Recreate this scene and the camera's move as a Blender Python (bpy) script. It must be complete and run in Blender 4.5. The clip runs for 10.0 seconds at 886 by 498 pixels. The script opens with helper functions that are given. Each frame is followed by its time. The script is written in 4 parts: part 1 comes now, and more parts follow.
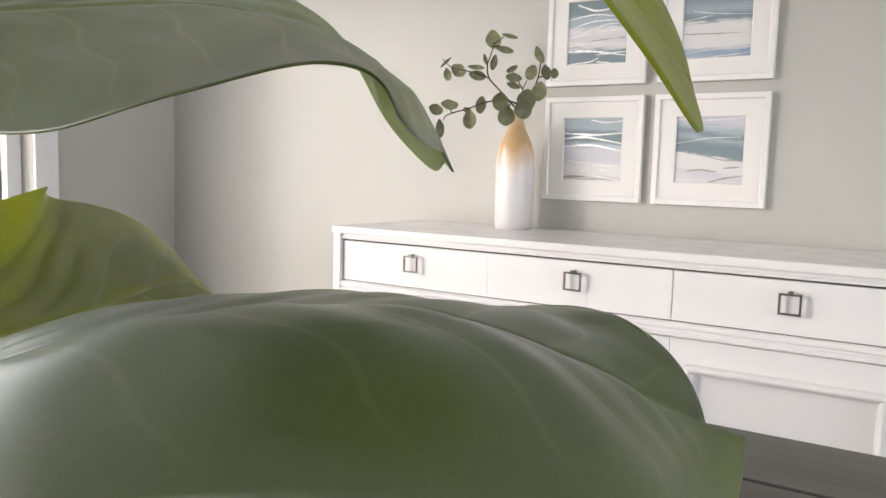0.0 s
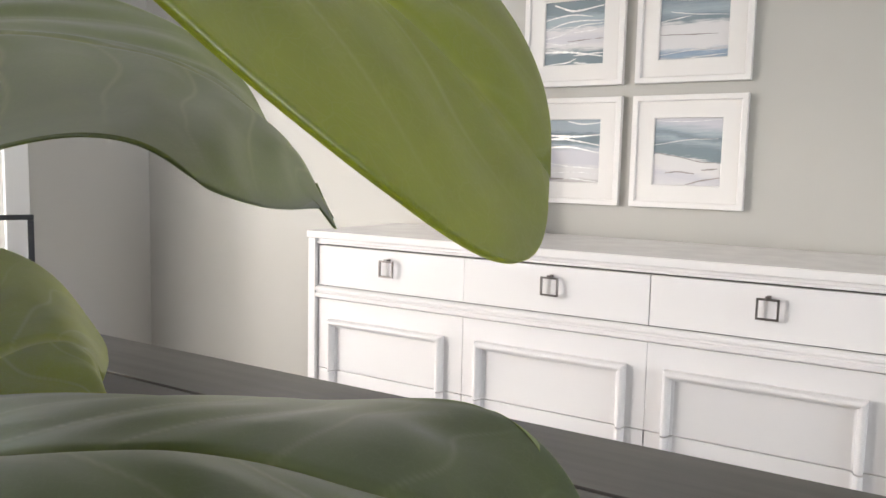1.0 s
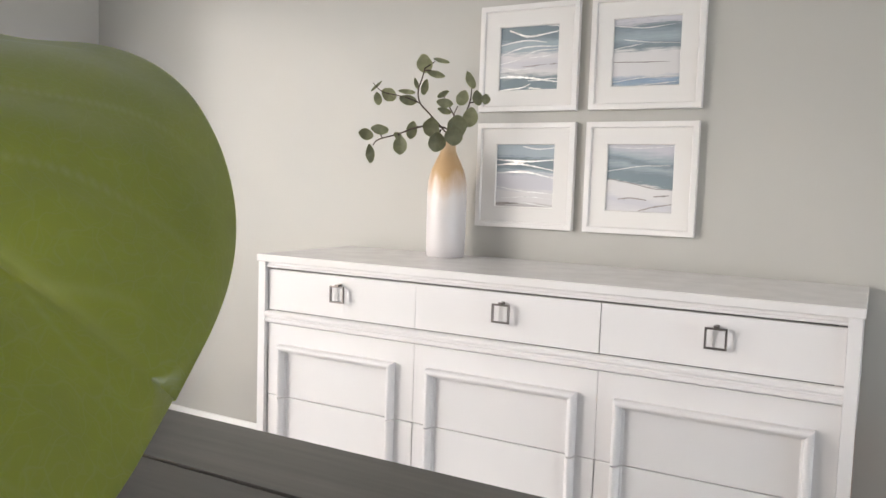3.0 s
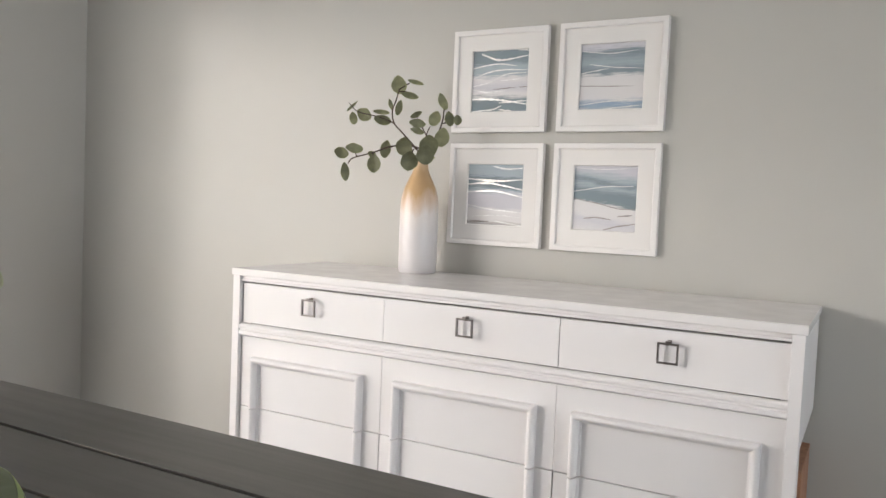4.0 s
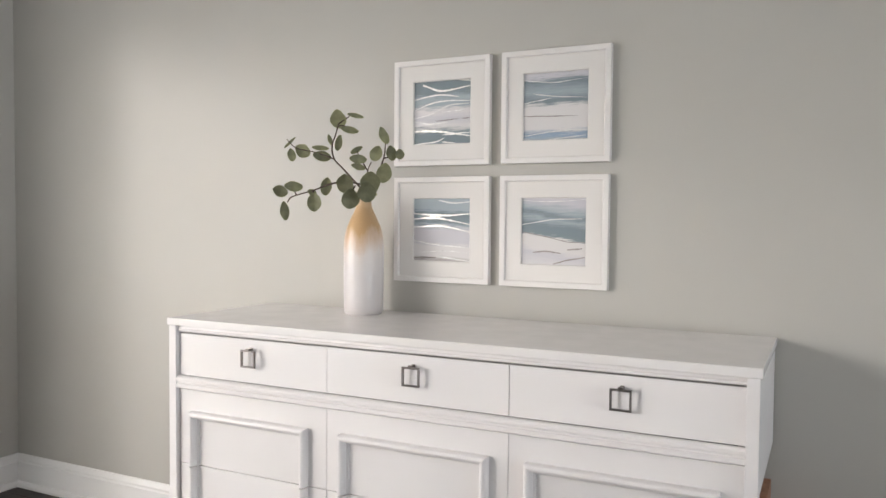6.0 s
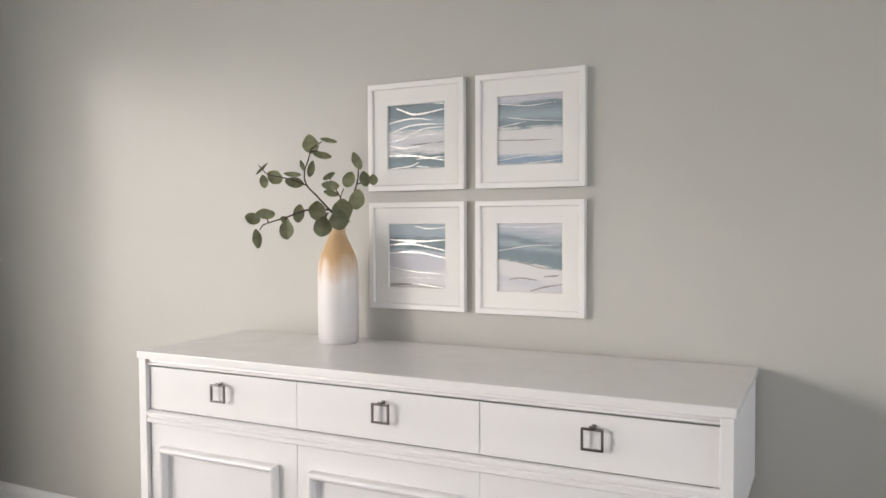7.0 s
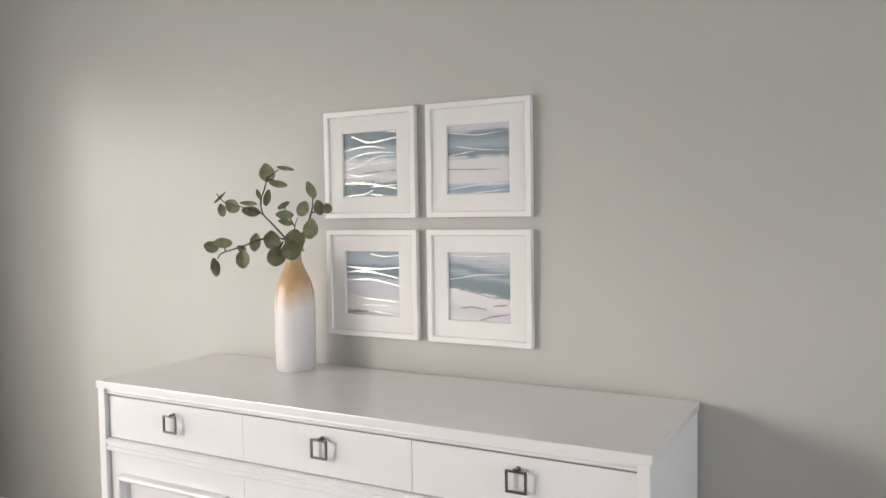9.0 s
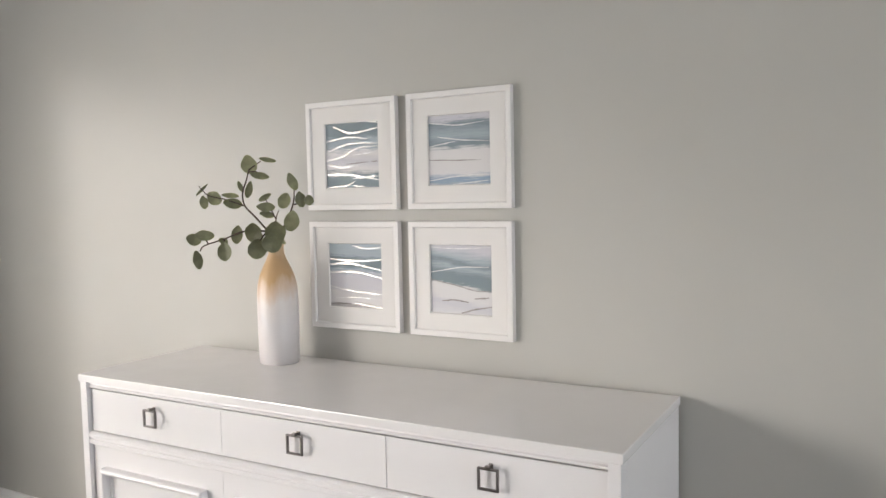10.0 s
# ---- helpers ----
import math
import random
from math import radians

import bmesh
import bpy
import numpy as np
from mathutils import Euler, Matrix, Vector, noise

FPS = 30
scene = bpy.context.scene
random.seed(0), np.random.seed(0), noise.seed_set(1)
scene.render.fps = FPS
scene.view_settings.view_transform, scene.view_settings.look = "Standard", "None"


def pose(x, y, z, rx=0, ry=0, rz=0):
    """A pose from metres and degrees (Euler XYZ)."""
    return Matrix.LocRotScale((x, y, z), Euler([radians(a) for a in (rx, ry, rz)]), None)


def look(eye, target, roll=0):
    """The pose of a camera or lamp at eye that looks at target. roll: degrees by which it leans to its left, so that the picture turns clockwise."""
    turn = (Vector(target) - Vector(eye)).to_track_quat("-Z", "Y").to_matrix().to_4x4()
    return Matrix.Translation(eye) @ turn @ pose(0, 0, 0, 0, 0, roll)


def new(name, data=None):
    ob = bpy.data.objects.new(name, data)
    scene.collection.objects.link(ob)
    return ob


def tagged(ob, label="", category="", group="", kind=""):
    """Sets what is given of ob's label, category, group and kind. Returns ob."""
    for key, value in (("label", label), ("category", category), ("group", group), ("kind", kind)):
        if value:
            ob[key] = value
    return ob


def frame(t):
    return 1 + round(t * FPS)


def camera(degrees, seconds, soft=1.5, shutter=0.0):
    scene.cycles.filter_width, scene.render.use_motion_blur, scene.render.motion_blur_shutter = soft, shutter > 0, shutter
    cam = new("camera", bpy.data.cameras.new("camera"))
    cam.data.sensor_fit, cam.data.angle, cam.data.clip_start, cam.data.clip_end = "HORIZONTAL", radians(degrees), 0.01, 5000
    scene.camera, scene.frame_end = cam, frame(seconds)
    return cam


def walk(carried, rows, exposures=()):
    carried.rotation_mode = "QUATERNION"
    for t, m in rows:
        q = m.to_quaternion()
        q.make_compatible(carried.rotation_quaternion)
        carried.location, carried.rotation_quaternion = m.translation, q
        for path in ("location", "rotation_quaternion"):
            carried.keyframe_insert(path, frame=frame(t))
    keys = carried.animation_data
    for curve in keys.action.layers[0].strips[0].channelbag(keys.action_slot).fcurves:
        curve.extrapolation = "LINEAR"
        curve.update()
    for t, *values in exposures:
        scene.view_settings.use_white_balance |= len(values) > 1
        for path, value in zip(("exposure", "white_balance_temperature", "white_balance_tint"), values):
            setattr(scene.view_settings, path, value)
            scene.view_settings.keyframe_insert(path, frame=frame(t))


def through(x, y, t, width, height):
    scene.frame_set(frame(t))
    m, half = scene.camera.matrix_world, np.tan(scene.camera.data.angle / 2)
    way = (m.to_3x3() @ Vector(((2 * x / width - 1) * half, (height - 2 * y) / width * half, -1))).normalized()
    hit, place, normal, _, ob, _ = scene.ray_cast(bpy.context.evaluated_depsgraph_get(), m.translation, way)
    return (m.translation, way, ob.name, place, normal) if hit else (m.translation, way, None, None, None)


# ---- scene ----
cam = camera(59.1, 10.0)
PATH = [
    (0, (1.4899, -2.1914, 0.9649), (0.4184, -0.5140, 0.7673), 1.6),
    (0.3, (1.4899, -2.1835, 0.9676), (0.4279, -0.5001, 0.7660), 1.6),
    (0.7, (1.4931, -2.1632, 0.9722), (0.4389, -0.4753, 0.7736), 1.2),
    (1, (1.4939, -2.1504, 0.9800), (0.4532, -0.4537, 0.7781), 1.3),
    (1.3, (1.4923, -2.1374, 0.9834), (0.4651, -0.4328, 0.7799), 1.4),
    (1.6, (1.4906, -2.1252, 0.9854), (0.4729, -0.4148, 0.7906), 0.9),
    (2, (1.4957, -2.1185, 0.9909), (0.4937, -0.3983, 0.7995), 1.4),
    (2.5, (1.5059, -2.1115, 0.9995), (0.5233, -0.3794, 0.8189), 1.8),
    (2.7, (1.5057, -2.1093, 1.0002), (0.5336, -0.3699, 0.8299), 1.7),
    (3.4, (1.5390, -2.1170, 1.0000), (0.5740, -0.3700, 0.8640), 2.1),
    (4, (1.5990, -2.1270, 0.9990), (0.6390, -0.3750, 0.8920), 2.5),
    (4.5, (1.5990, -2.1110, 1.0140), (0.6640, -0.3450, 0.9230), 2.2),
    (5, (1.5990, -2.0910, 1.0370), (0.6910, -0.3110, 0.9500), 1.8),
    (5.5, (1.5970, -2.0610, 1.0540), (0.7080, -0.2720, 0.9700), 1.1),
    (7, (1.6530, -1.9470, 1.1410), (0.7620, -0.1580, 1.0690), -0.3),
    (7.5, (1.6920, -1.9030, 1.1780), (0.7910, -0.1190, 1.1120), -0.4),
    (8, (1.7410, -1.8620, 1.2040), (0.8250, -0.0850, 1.1340), -0.6),
    (8.5, (1.8010, -1.8520, 1.2330), (0.8650, -0.0860, 1.1490), -0.7),
    (9, (1.8410, -1.8500, 1.2460), (0.8830, -0.0970, 1.1470), -0.9),
    (9.5, (1.8760, -1.8220, 1.2540), (0.9060, -0.0770, 1.1310), -1.1),
    (10, (1.9010, -1.7850, 1.2610), (0.9140, -0.0510, 1.1250), -1.2),
]
EXPOSURES = [(0.0, -0.10), (2.7, -0.22), (4.2, -0.36), (10.0, -0.38)]
walk(cam, [(t, look(eye, target, roll)) for t, eye, target, roll in PATH], EXPOSURES)

# ---- light ----
world = bpy.data.worlds.new("daylight")
scene.world = world
world.use_nodes = True
wn, wl = world.node_tree.nodes, world.node_tree.links
sky = wn.new("ShaderNodeTexSky")
sky.sky_type = "NISHITA"
sky.sun_disc = False
sky.sun_elevation = radians(9.7)
sky.sun_rotation = radians(-136)
wn["Background"].inputs["Strength"].default_value = 0.15
wl.new(sky.outputs["Color"], wn["Background"].inputs["Color"])

# low hazy sun through the glazed door
SUN_WAY = Vector((0.92, 1.0, -0.245))
sun = new("sun", bpy.data.lights.new("sun", "SUN"))
sun.data.energy = 1.4
sun.data.angle = radians(13.0)
sun.data.color = (1.0, 0.95, 0.915)
sun.matrix_world = look((-6, -5, 3), Vector((-6, -5, 3)) + SUN_WAY)


def opening_light(name, place, way, wide, high, watts, colour):
    lamp = new(name, bpy.data.lights.new(name, "AREA"))
    lamp.data.shape, lamp.data.size, lamp.data.size_y = "RECTANGLE", wide, high
    lamp.data.energy, lamp.data.color = watts, colour
    lamp.matrix_world = look(place, Vector(place) + Vector(way))
    return lamp


# daylight that comes in at the glazed openings
opening_light("door_daylight", (-1.46, -2.36, 1.0), (1, 0.26, 0.05), 2.9, 1.9, 58, (0.985, 0.97, 0.975))
opening_light("window_daylight", (6.47, -2.8, 1.02), (-1, 0.0, -0.16), 3.1, 1.8, 130, (0.90, 0.95, 1.0))
# weak fill lamp added behind the camera to even out the dresser front
opening_light("rear_fill_lamp", (1.5, -4.67, 1.3), (0, 1, -0.05), 2.3, 1.4, 12, (1.0, 0.97, 0.95))

# ---- materials ----


def ramp(nt, stops, source, interpolation="LINEAR"):
    node = nt.nodes.new("ShaderNodeValToRGB")
    node.color_ramp.interpolation = interpolation
    els = node.color_ramp.elements
    while len(els) < len(stops):
        els.new(0.5)
    for el, (at, c) in zip(els, stops):
        el.position, el.color = at, (*c, 1)
    nt.links.new(source, node.inputs["Fac"])
    return node.outputs["Color"]


def noise_node(nt, vector, scale, detail=4, rough=0.55):
    node = nt.nodes.new("ShaderNodeTexNoise")
    node.inputs["Scale"].default_value = scale
    node.inputs["Detail"].default_value = detail
    node.inputs["Roughness"].default_value = rough
    nt.links.new(vector, node.inputs["Vector"])
    return node.outputs["Fac"]


def blank(name):
    m = bpy.data.materials.new(name)
    m.use_nodes = True
    nt = m.node_tree
    return m, nt, nt.nodes["Principled BSDF"], nt.nodes.new("ShaderNodeTexCoord")


def bump(nt, bsdf, height, strength, distance):
    b = nt.nodes.new("ShaderNodeBump")
    b.inputs["Strength"].default_value, b.inputs["Distance"].default_value = strength, distance
    nt.links.new(height, b.inputs["Height"])
    nt.links.new(b.outputs["Normal"], bsdf.inputs["Normal"])


def painted(name, c, spread=0.03, rough=0.5, fine=220, relief=0.12, depth=0.0006, coarse=1.7):
    """Paint with cloudy large variation and a fine roller or brush texture."""
    m, nt, bsdf, co = blank(name)
    big = noise_node(nt, co.outputs["Object"], coarse, 3)
    lo, hi = [tuple(max(0, v * (1 + s)) for v in c) for s in (-spread, spread)]
    nt.links.new(ramp(nt, [(0.3, lo), (0.7, hi)], big), bsdf.inputs["Base Color"])
    small = noise_node(nt, co.outputs["Object"], fine, 2)
    r = nt.nodes.new("ShaderNodeMapRange")
    r.inputs["To Min"].default_value, r.inputs["To Max"].default_value = rough - 0.05, rough + 0.07
    nt.links.new(noise_node(nt, co.outputs["Object"], 14, 4), r.inputs["Value"])
    nt.links.new(r.outputs["Result"], bsdf.inputs["Roughness"])
    bump(nt, bsdf, small, relief, depth)
    return m


def wood(name, dark, light, rough, along=(1, 14, 14), scale=3.0, varied=True, relief=0.15):
    m, nt, bsdf, co = blank(name)
    mp = nt.nodes.new("ShaderNodeMapping")
    mp.inputs["Scale"].default_value = along
    nt.links.new(co.outputs["Object"], mp.inputs["Vector"])
    g = noise_node(nt, mp.outputs["Vector"], scale, 7, 0.62)
    col = ramp(nt, [(0.3, dark), (0.72, light)], g)
    if varied:
        info = nt.nodes.new("ShaderNodeObjectInfo")
        hsv = nt.nodes.new("ShaderNodeHueSaturation")
        mr = nt.nodes.new("ShaderNodeMapRange")
        mr.inputs["To Min"].default_value, mr.inputs["To Max"].default_value = 0.8, 1.2
        nt.links.new(info.outputs["Random"], mr.inputs["Value"])
        nt.links.new(mr.outputs["Result"], hsv.inputs["Value"])
        nt.links.new(col, hsv.inputs["Color"])
        col = hsv.outputs["Color"]
    nt.links.new(col, bsdf.inputs["Base Color"])
    mr2 = nt.nodes.new("ShaderNodeMapRange")
    mr2.inputs["To Min"].default_value, mr2.inputs["To Max"].default_value = rough - 0.06, rough + 0.1
    nt.links.new(noise_node(nt, co.outputs["Object"], 9, 4), mr2.inputs["Value"])
    nt.links.new(mr2.outputs["Result"], bsdf.inputs["Roughness"])
    bump(nt, bsdf, g, relief, 0.001)
    return m


def metal(name, c, rough, metallic=1.0):
    m, nt, bsdf, co = blank(name)
    n = noise_node(nt, co.outputs["Object"], 60, 4)
    nt.links.new(ramp(nt, [(0.3, tuple(v * 0.8 for v in c)), (0.7, tuple(v * 1.15 for v in c))], n), bsdf.inputs["Base Color"])
    bsdf.inputs["Metallic"].default_value, bsdf.inputs["Roughness"].default_value = metallic, rough
    bump(nt, bsdf, noise_node(nt, co.outputs["Object"], 400, 2), 0.05, 0.0003)
    return m


def vase_glaze(name):
    """Reactive glaze: amber neck that bleeds in streaks into white."""
    m, nt, bsdf, co = blank(name)
    sep = nt.nodes.new("ShaderNodeSeparateXYZ")
    nt.links.new(co.outputs["Object"], sep.inputs["Vector"])
    mp = nt.nodes.new("ShaderNodeMapping")
    mp.inputs["Scale"].default_value = (26, 26, 5)
    nt.links.new(co.outputs["Object"], mp.inputs["Vector"])
    n = noise_node(nt, mp.outputs["Vector"], 1.0, 5)
    a = nt.nodes.new("ShaderNodeMath")
    a.operation = "MULTIPLY_ADD"
    a.inputs[1].default_value, a.inputs[2].default_value = 0.13, -0.065
    nt.links.new(n, a.inputs[0])
    s = nt.nodes.new("ShaderNodeMath")
    s.operation = "ADD"
    nt.links.new(sep.outputs["Z"], s.inputs[0])
    nt.links.new(a.outputs["Value"], s.inputs[1])
    mr = nt.nodes.new("ShaderNodeMapRange")
    mr.inputs["From Min"].default_value, mr.inputs["From Max"].default_value = 0.0, 0.34
    nt.links.new(s.outputs["Value"], mr.inputs["Value"])
    white, blush, amber, deep = (0.64, 0.605, 0.605), (0.62, 0.47, 0.36), (0.50, 0.32, 0.16), (0.49, 0.325, 0.175)
    col = ramp(nt, [(0.0, white), (0.36, white), (0.52, (0.68, 0.62, 0.59)), (0.62, blush), (0.72, amber), (0.86, deep), (1.0, (0.62, 0.45, 0.28))], mr.outputs["Result"])
    nt.links.new(col, bsdf.inputs["Base Color"])
    bsdf.inputs["Roughness"].default_value = 0.32
    bump(nt, bsdf, n, 0.08, 0.001)
    return m


def leaf_stuff(name, top, through, rough=0.42, share=0.35, vein=None, vary=0.12):
    """Leaf blade: waxy skin and light that shines through; vein gives the colours of the veins on the skin and against the light."""
    m, nt, bsdf, co = blank(name)
    n = noise_node(nt, co.outputs["Object"], 34, 5)
    col = ramp(nt, [(0.3, tuple(v * (1 - vary) for v in top)), (0.7, tuple(v * (1 + vary) for v in top))], n)
    back = ramp(nt, [(0.3, tuple(v * (1 - vary) for v in through)), (0.7, tuple(v * (1 + vary) for v in through))], n)
    height = n
    if vein:
        at = nt.nodes.new("ShaderNodeAttribute")
        at.attribute_name = "vein"
        drift = nt.nodes.new("ShaderNodeTexNoise")
        drift.inputs["Scale"].default_value, drift.inputs["Detail"].default_value = 90, 3
        nt.links.new(co.outputs["Object"], drift.inputs["Vector"])
        bent = nt.nodes.new("ShaderNodeVectorMath")
        bent.operation = "MULTIPLY_ADD"
        bent.inputs[1].default_value = (0.012, 0.012, 0.012)
        nt.links.new(drift.outputs["Color"], bent.inputs[0])
        nt.links.new(co.outputs["Object"], bent.inputs[2])
        nets = []
        for scale, edge, amount in ((230, 0.030, 0.45), (520, 0.06, 0.30)):
            cells = nt.nodes.new("ShaderNodeTexVoronoi")
            cells.feature = "DISTANCE_TO_EDGE"
            cells.inputs["Scale"].default_value = scale
            nt.links.new(bent.outputs["Vector"], cells.inputs["Vector"])
            net = nt.nodes.new("ShaderNodeMapRange")
            net.inputs["From Max"].default_value = edge
            net.inputs["To Min"].default_value, net.inputs["To Max"].default_value = amount, 0.0
            nt.links.new(cells.outputs["Distance"], net.inputs["Value"])
            nets.append(net.outputs["Result"])
        fine = nt.nodes.new("ShaderNodeMath")
        fine.operation = "MAXIMUM"
        nt.links.new(nets[0], fine.inputs[0])
        nt.links.new(nets[1], fine.inputs[1])
        both = []
        for base, colour, share_of_net in ((col, vein[0], 0.04), (back, vein[1], 0.30)):
            part_net = nt.nodes.new("ShaderNodeMath")
            part_net.operation = "MULTIPLY"
            part_net.inputs[1].default_value = share_of_net
            nt.links.new(fine.outputs["Value"], part_net.inputs[0])
            mx = nt.nodes.new("ShaderNodeMath")
            mx.operation = "MAXIMUM"
            nt.links.new(at.outputs["Fac"], mx.inputs[0])
            nt.links.new(part_net.outputs["Value"], mx.inputs[1])
            mix = nt.nodes.new("ShaderNodeMix")
            mix.data_type = "RGBA"
            nt.links.new(mx.outputs["Value"], mix.inputs["Factor"])
            nt.links.new(base, mix.inputs["A"])
            mix.inputs["B"].default_value = (*colour, 1)
            both.append(mix.outputs["Result"])
        col, back = both
        height = at.outputs["Fac"]
    else:
        info = nt.nodes.new("ShaderNodeObjectInfo")
        shift = nt.nodes.new("ShaderNodeMapRange")
        shift.inputs["To Min"].default_value, shift.inputs["To Max"].default_value = 0.72, 1.3
        nt.links.new(info.outputs["Random"], shift.inputs["Value"])
        hsv = nt.nodes.new("ShaderNodeHueSaturation")
        nt.links.new(shift.outputs["Result"], hsv.inputs["Value"])
        nt.links.new(col, hsv.inputs["Color"])
        col = hsv.outputs["Color"]
    nt.links.new(col, bsdf.inputs["Base Color"])
    bsdf.inputs["Roughness"].default_value = rough
    bsdf.inputs["Specular IOR Level"].default_value = 0.7 if vein else 0.5
    bsdf.inputs["Coat Weight"].default_value = 0.7 if vein else 0.0
    bsdf.inputs["Coat Roughness"].default_value = 0.36
    bsdf.inputs["Coat IOR"].default_value = 1.6
    bsdf.inputs["Sheen Weight"].default_value = 0.22 if vein else 0.1
    bsdf.inputs["Sheen Roughness"].default_value = 0.45
    tr = nt.nodes.new("ShaderNodeBsdfTranslucent")
    nt.links.new(back, tr.inputs["Color"])
    mixs = nt.nodes.new("ShaderNodeMixShader")
    mixs.inputs["Fac"].default_value = share
    out = nt.nodes["Material Output"]
    nt.links.new(bsdf.outputs["BSDF"], mixs.inputs[1])
    nt.links.new(tr.outputs["BSDF"], mixs.inputs[2])
    nt.links.new(mixs.outputs["Shader"], out.inputs["Surface"])
    bump(nt, bsdf, height, 0.25, 0.0006)
    return m


def painting(name, stops, slope, seed):
    """Loose brushed bands of watercolour, wavering along the width."""
    m, nt, bsdf, co = blank(name)
    mp = nt.nodes.new("ShaderNodeMapping")
    mp.inputs["Location"].default_value = (seed, 0, 0)
    mp.inputs["Scale"].default_value = (2.2, 1, 9.0)
    nt.links.new(co.outputs["Generated"], mp.inputs["Vector"])
    wob = noise_node(nt, mp.outputs["Vector"], 1.0, 6, 0.6)
    streak = nt.nodes.new("ShaderNodeMapping")
    streak.inputs["Scale"].default_value = (3.0, 1, 40.0)
    streak.inputs["Location"].default_value = (seed, 0, seed)
    nt.links.new(co.outputs["Generated"], streak.inputs["Vector"])
    st = noise_node(nt, streak.outputs["Vector"], 1.0, 5, 0.7)
    sep = nt.nodes.new("ShaderNodeSeparateXYZ")
    nt.links.new(co.outputs["Generated"], sep.inputs["Vector"])

    def maths(op, a, b):
        node = nt.nodes.new("ShaderNodeMath")
        node.operation = op
        for i, v in enumerate((a, b)):
            if isinstance(v, (int, float)):
                node.inputs[i].default_value = v
            else:
                nt.links.new(v, node.inputs[i])
        return node.outputs["Value"]

    v = maths("SUBTRACT", 1.0, sep.outputs["Z"])
    v = maths("SUBTRACT", v, maths("MULTIPLY", sep.outputs["X"], slope))
    v = maths("ADD", v, maths("MULTIPLY", maths("SUBTRACT", wob, 0.5), 0.16))
    v = maths("ADD", v, maths("MULTIPLY", maths("SUBTRACT", st, 0.5), 0.23))
    col = ramp(nt, stops, v)
    nt.links.new(col, bsdf.inputs["Base Color"])
    bsdf.inputs["Roughness"].default_value = 0.6
    bump(nt, bsdf, st, 0.2, 0.0005)
    return m


WALL = painted("wall_paint", (0.446, 0.432, 0.402), 0.02, 0.55, 260, 0.18, 0.0007)
CEIL = painted("ceiling_paint", (0.78, 0.77, 0.75), 0.02, 0.7, 180, 0.2, 0.0008)
TRIM = painted("trim_paint", (0.78, 0.77, 0.76), 0.02, 0.35, 300, 0.05, 0.0003)
LACQUER = painted("white_lacquer", (0.745, 0.72, 0.72), 0.015, 0.32, 340, 0.008, 0.0001, 2.5)
TOP_LACQUER = painted("polished_lacquer", (0.745, 0.72, 0.715), 0.015, 0.20, 340, 0.006, 0.0001, 2.5)
FRAME_WHITE = painted("frame_white", (0.71, 0.685, 0.67), 0.015, 0.42, 300, 0.06, 0.0003, 6)
MAT_BOARD = painted("mat_board", (0.70, 0.675, 0.655), 0.01, 0.8, 500, 0.08, 0.0002, 8)
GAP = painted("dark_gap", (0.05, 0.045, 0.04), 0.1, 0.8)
BARE_WOOD = wood("bare_wood", (0.20, 0.09, 0.045), (0.36, 0.18, 0.10), 0.55, (14, 14, 1), 4.0, False)
TABLE_WOOD = wood("dark_stained_wood", (0.060, 0.055, 0.051), (0.112, 0.102, 0.094), 0.29, (1, 16, 16), 3.0)
FLOOR_WOOD = wood("dark_floor_wood", (0.020, 0.013, 0.010), (0.055, 0.036, 0.028), 0.38, (1, 14, 14), 3.0)
BRONZE = metal("dark_bronze", (0.24, 0.215, 0.205), 0.28)
BLACK_IRON = metal("black_iron", (0.022, 0.022, 0.024), 0.45, 0.6)
BRASS = metal("brass", (0.75, 0.55, 0.24), 0.25)
FOIL = metal("silver_foil", (0.72, 0.715, 0.71), 0.44, 1.0)
VASE = vase_glaze("reactive_glaze")
EUCA = leaf_stuff("eucalyptus_leaf", (0.205, 0.205, 0.118), (0.28, 0.32, 0.12), 0.5, 0.25, None, 0.28)
TWIG = painted("brown_twig", (0.075, 0.05, 0.035), 0.2, 0.7, 90, 0.4, 0.001, 30)
SKIN_VEIN, LIT_VEIN = (0.105, 0.135, 0.055), (1.0, 1.0, 0.42)
# one leaf skin in two copies: brighter for backlit leaves, darkened to paint in shade
LIT_FIG = leaf_stuff("lit_fig_leaf", (0.085, 0.112, 0.045), (0.66, 0.68, 0.022), 0.36, 0.55, (SKIN_VEIN, LIT_VEIN), 0.10)
SHADED_FIG = leaf_stuff("shaded_fig_leaf", (0.058, 0.074, 0.036), (0.50, 0.60, 0.10), 0.34, 0.36, (SKIN_VEIN, LIT_VEIN), 0.10)
FIG_UNDER = leaf_stuff("fig_leaf_underside", (0.34, 0.42, 0.24), (0.74, 0.78, 0.06), 0.6, 0.5, ((0.44, 0.50, 0.30), LIT_VEIN), 0.08)
STEM = painted("green_stem", (0.16, 0.20, 0.07), 0.15, 0.5, 120, 0.3, 0.001, 30)
POT = painted("pot_clay", (0.62, 0.60, 0.57), 0.05, 0.6, 90, 0.3, 0.001, 10)
SOIL = painted("potting_soil", (0.03, 0.022, 0.016), 0.3, 0.9, 60, 1.0, 0.006, 20)
GRASS = painted("lawn", (0.10, 0.13, 0.05), 0.3, 0.9, 40, 0.6, 0.01, 0.6)

glass, gnt, gb, _ = blank("window_glass")
gb.inputs["Base Color"].default_value = (0.97, 0.99, 0.98, 1)
gb.inputs["Transmission Weight"].default_value, gb.inputs["Roughness"].default_value, gb.inputs["IOR"].default_value = 1.0, 0.01, 1.45

# ---- mesh helpers ----


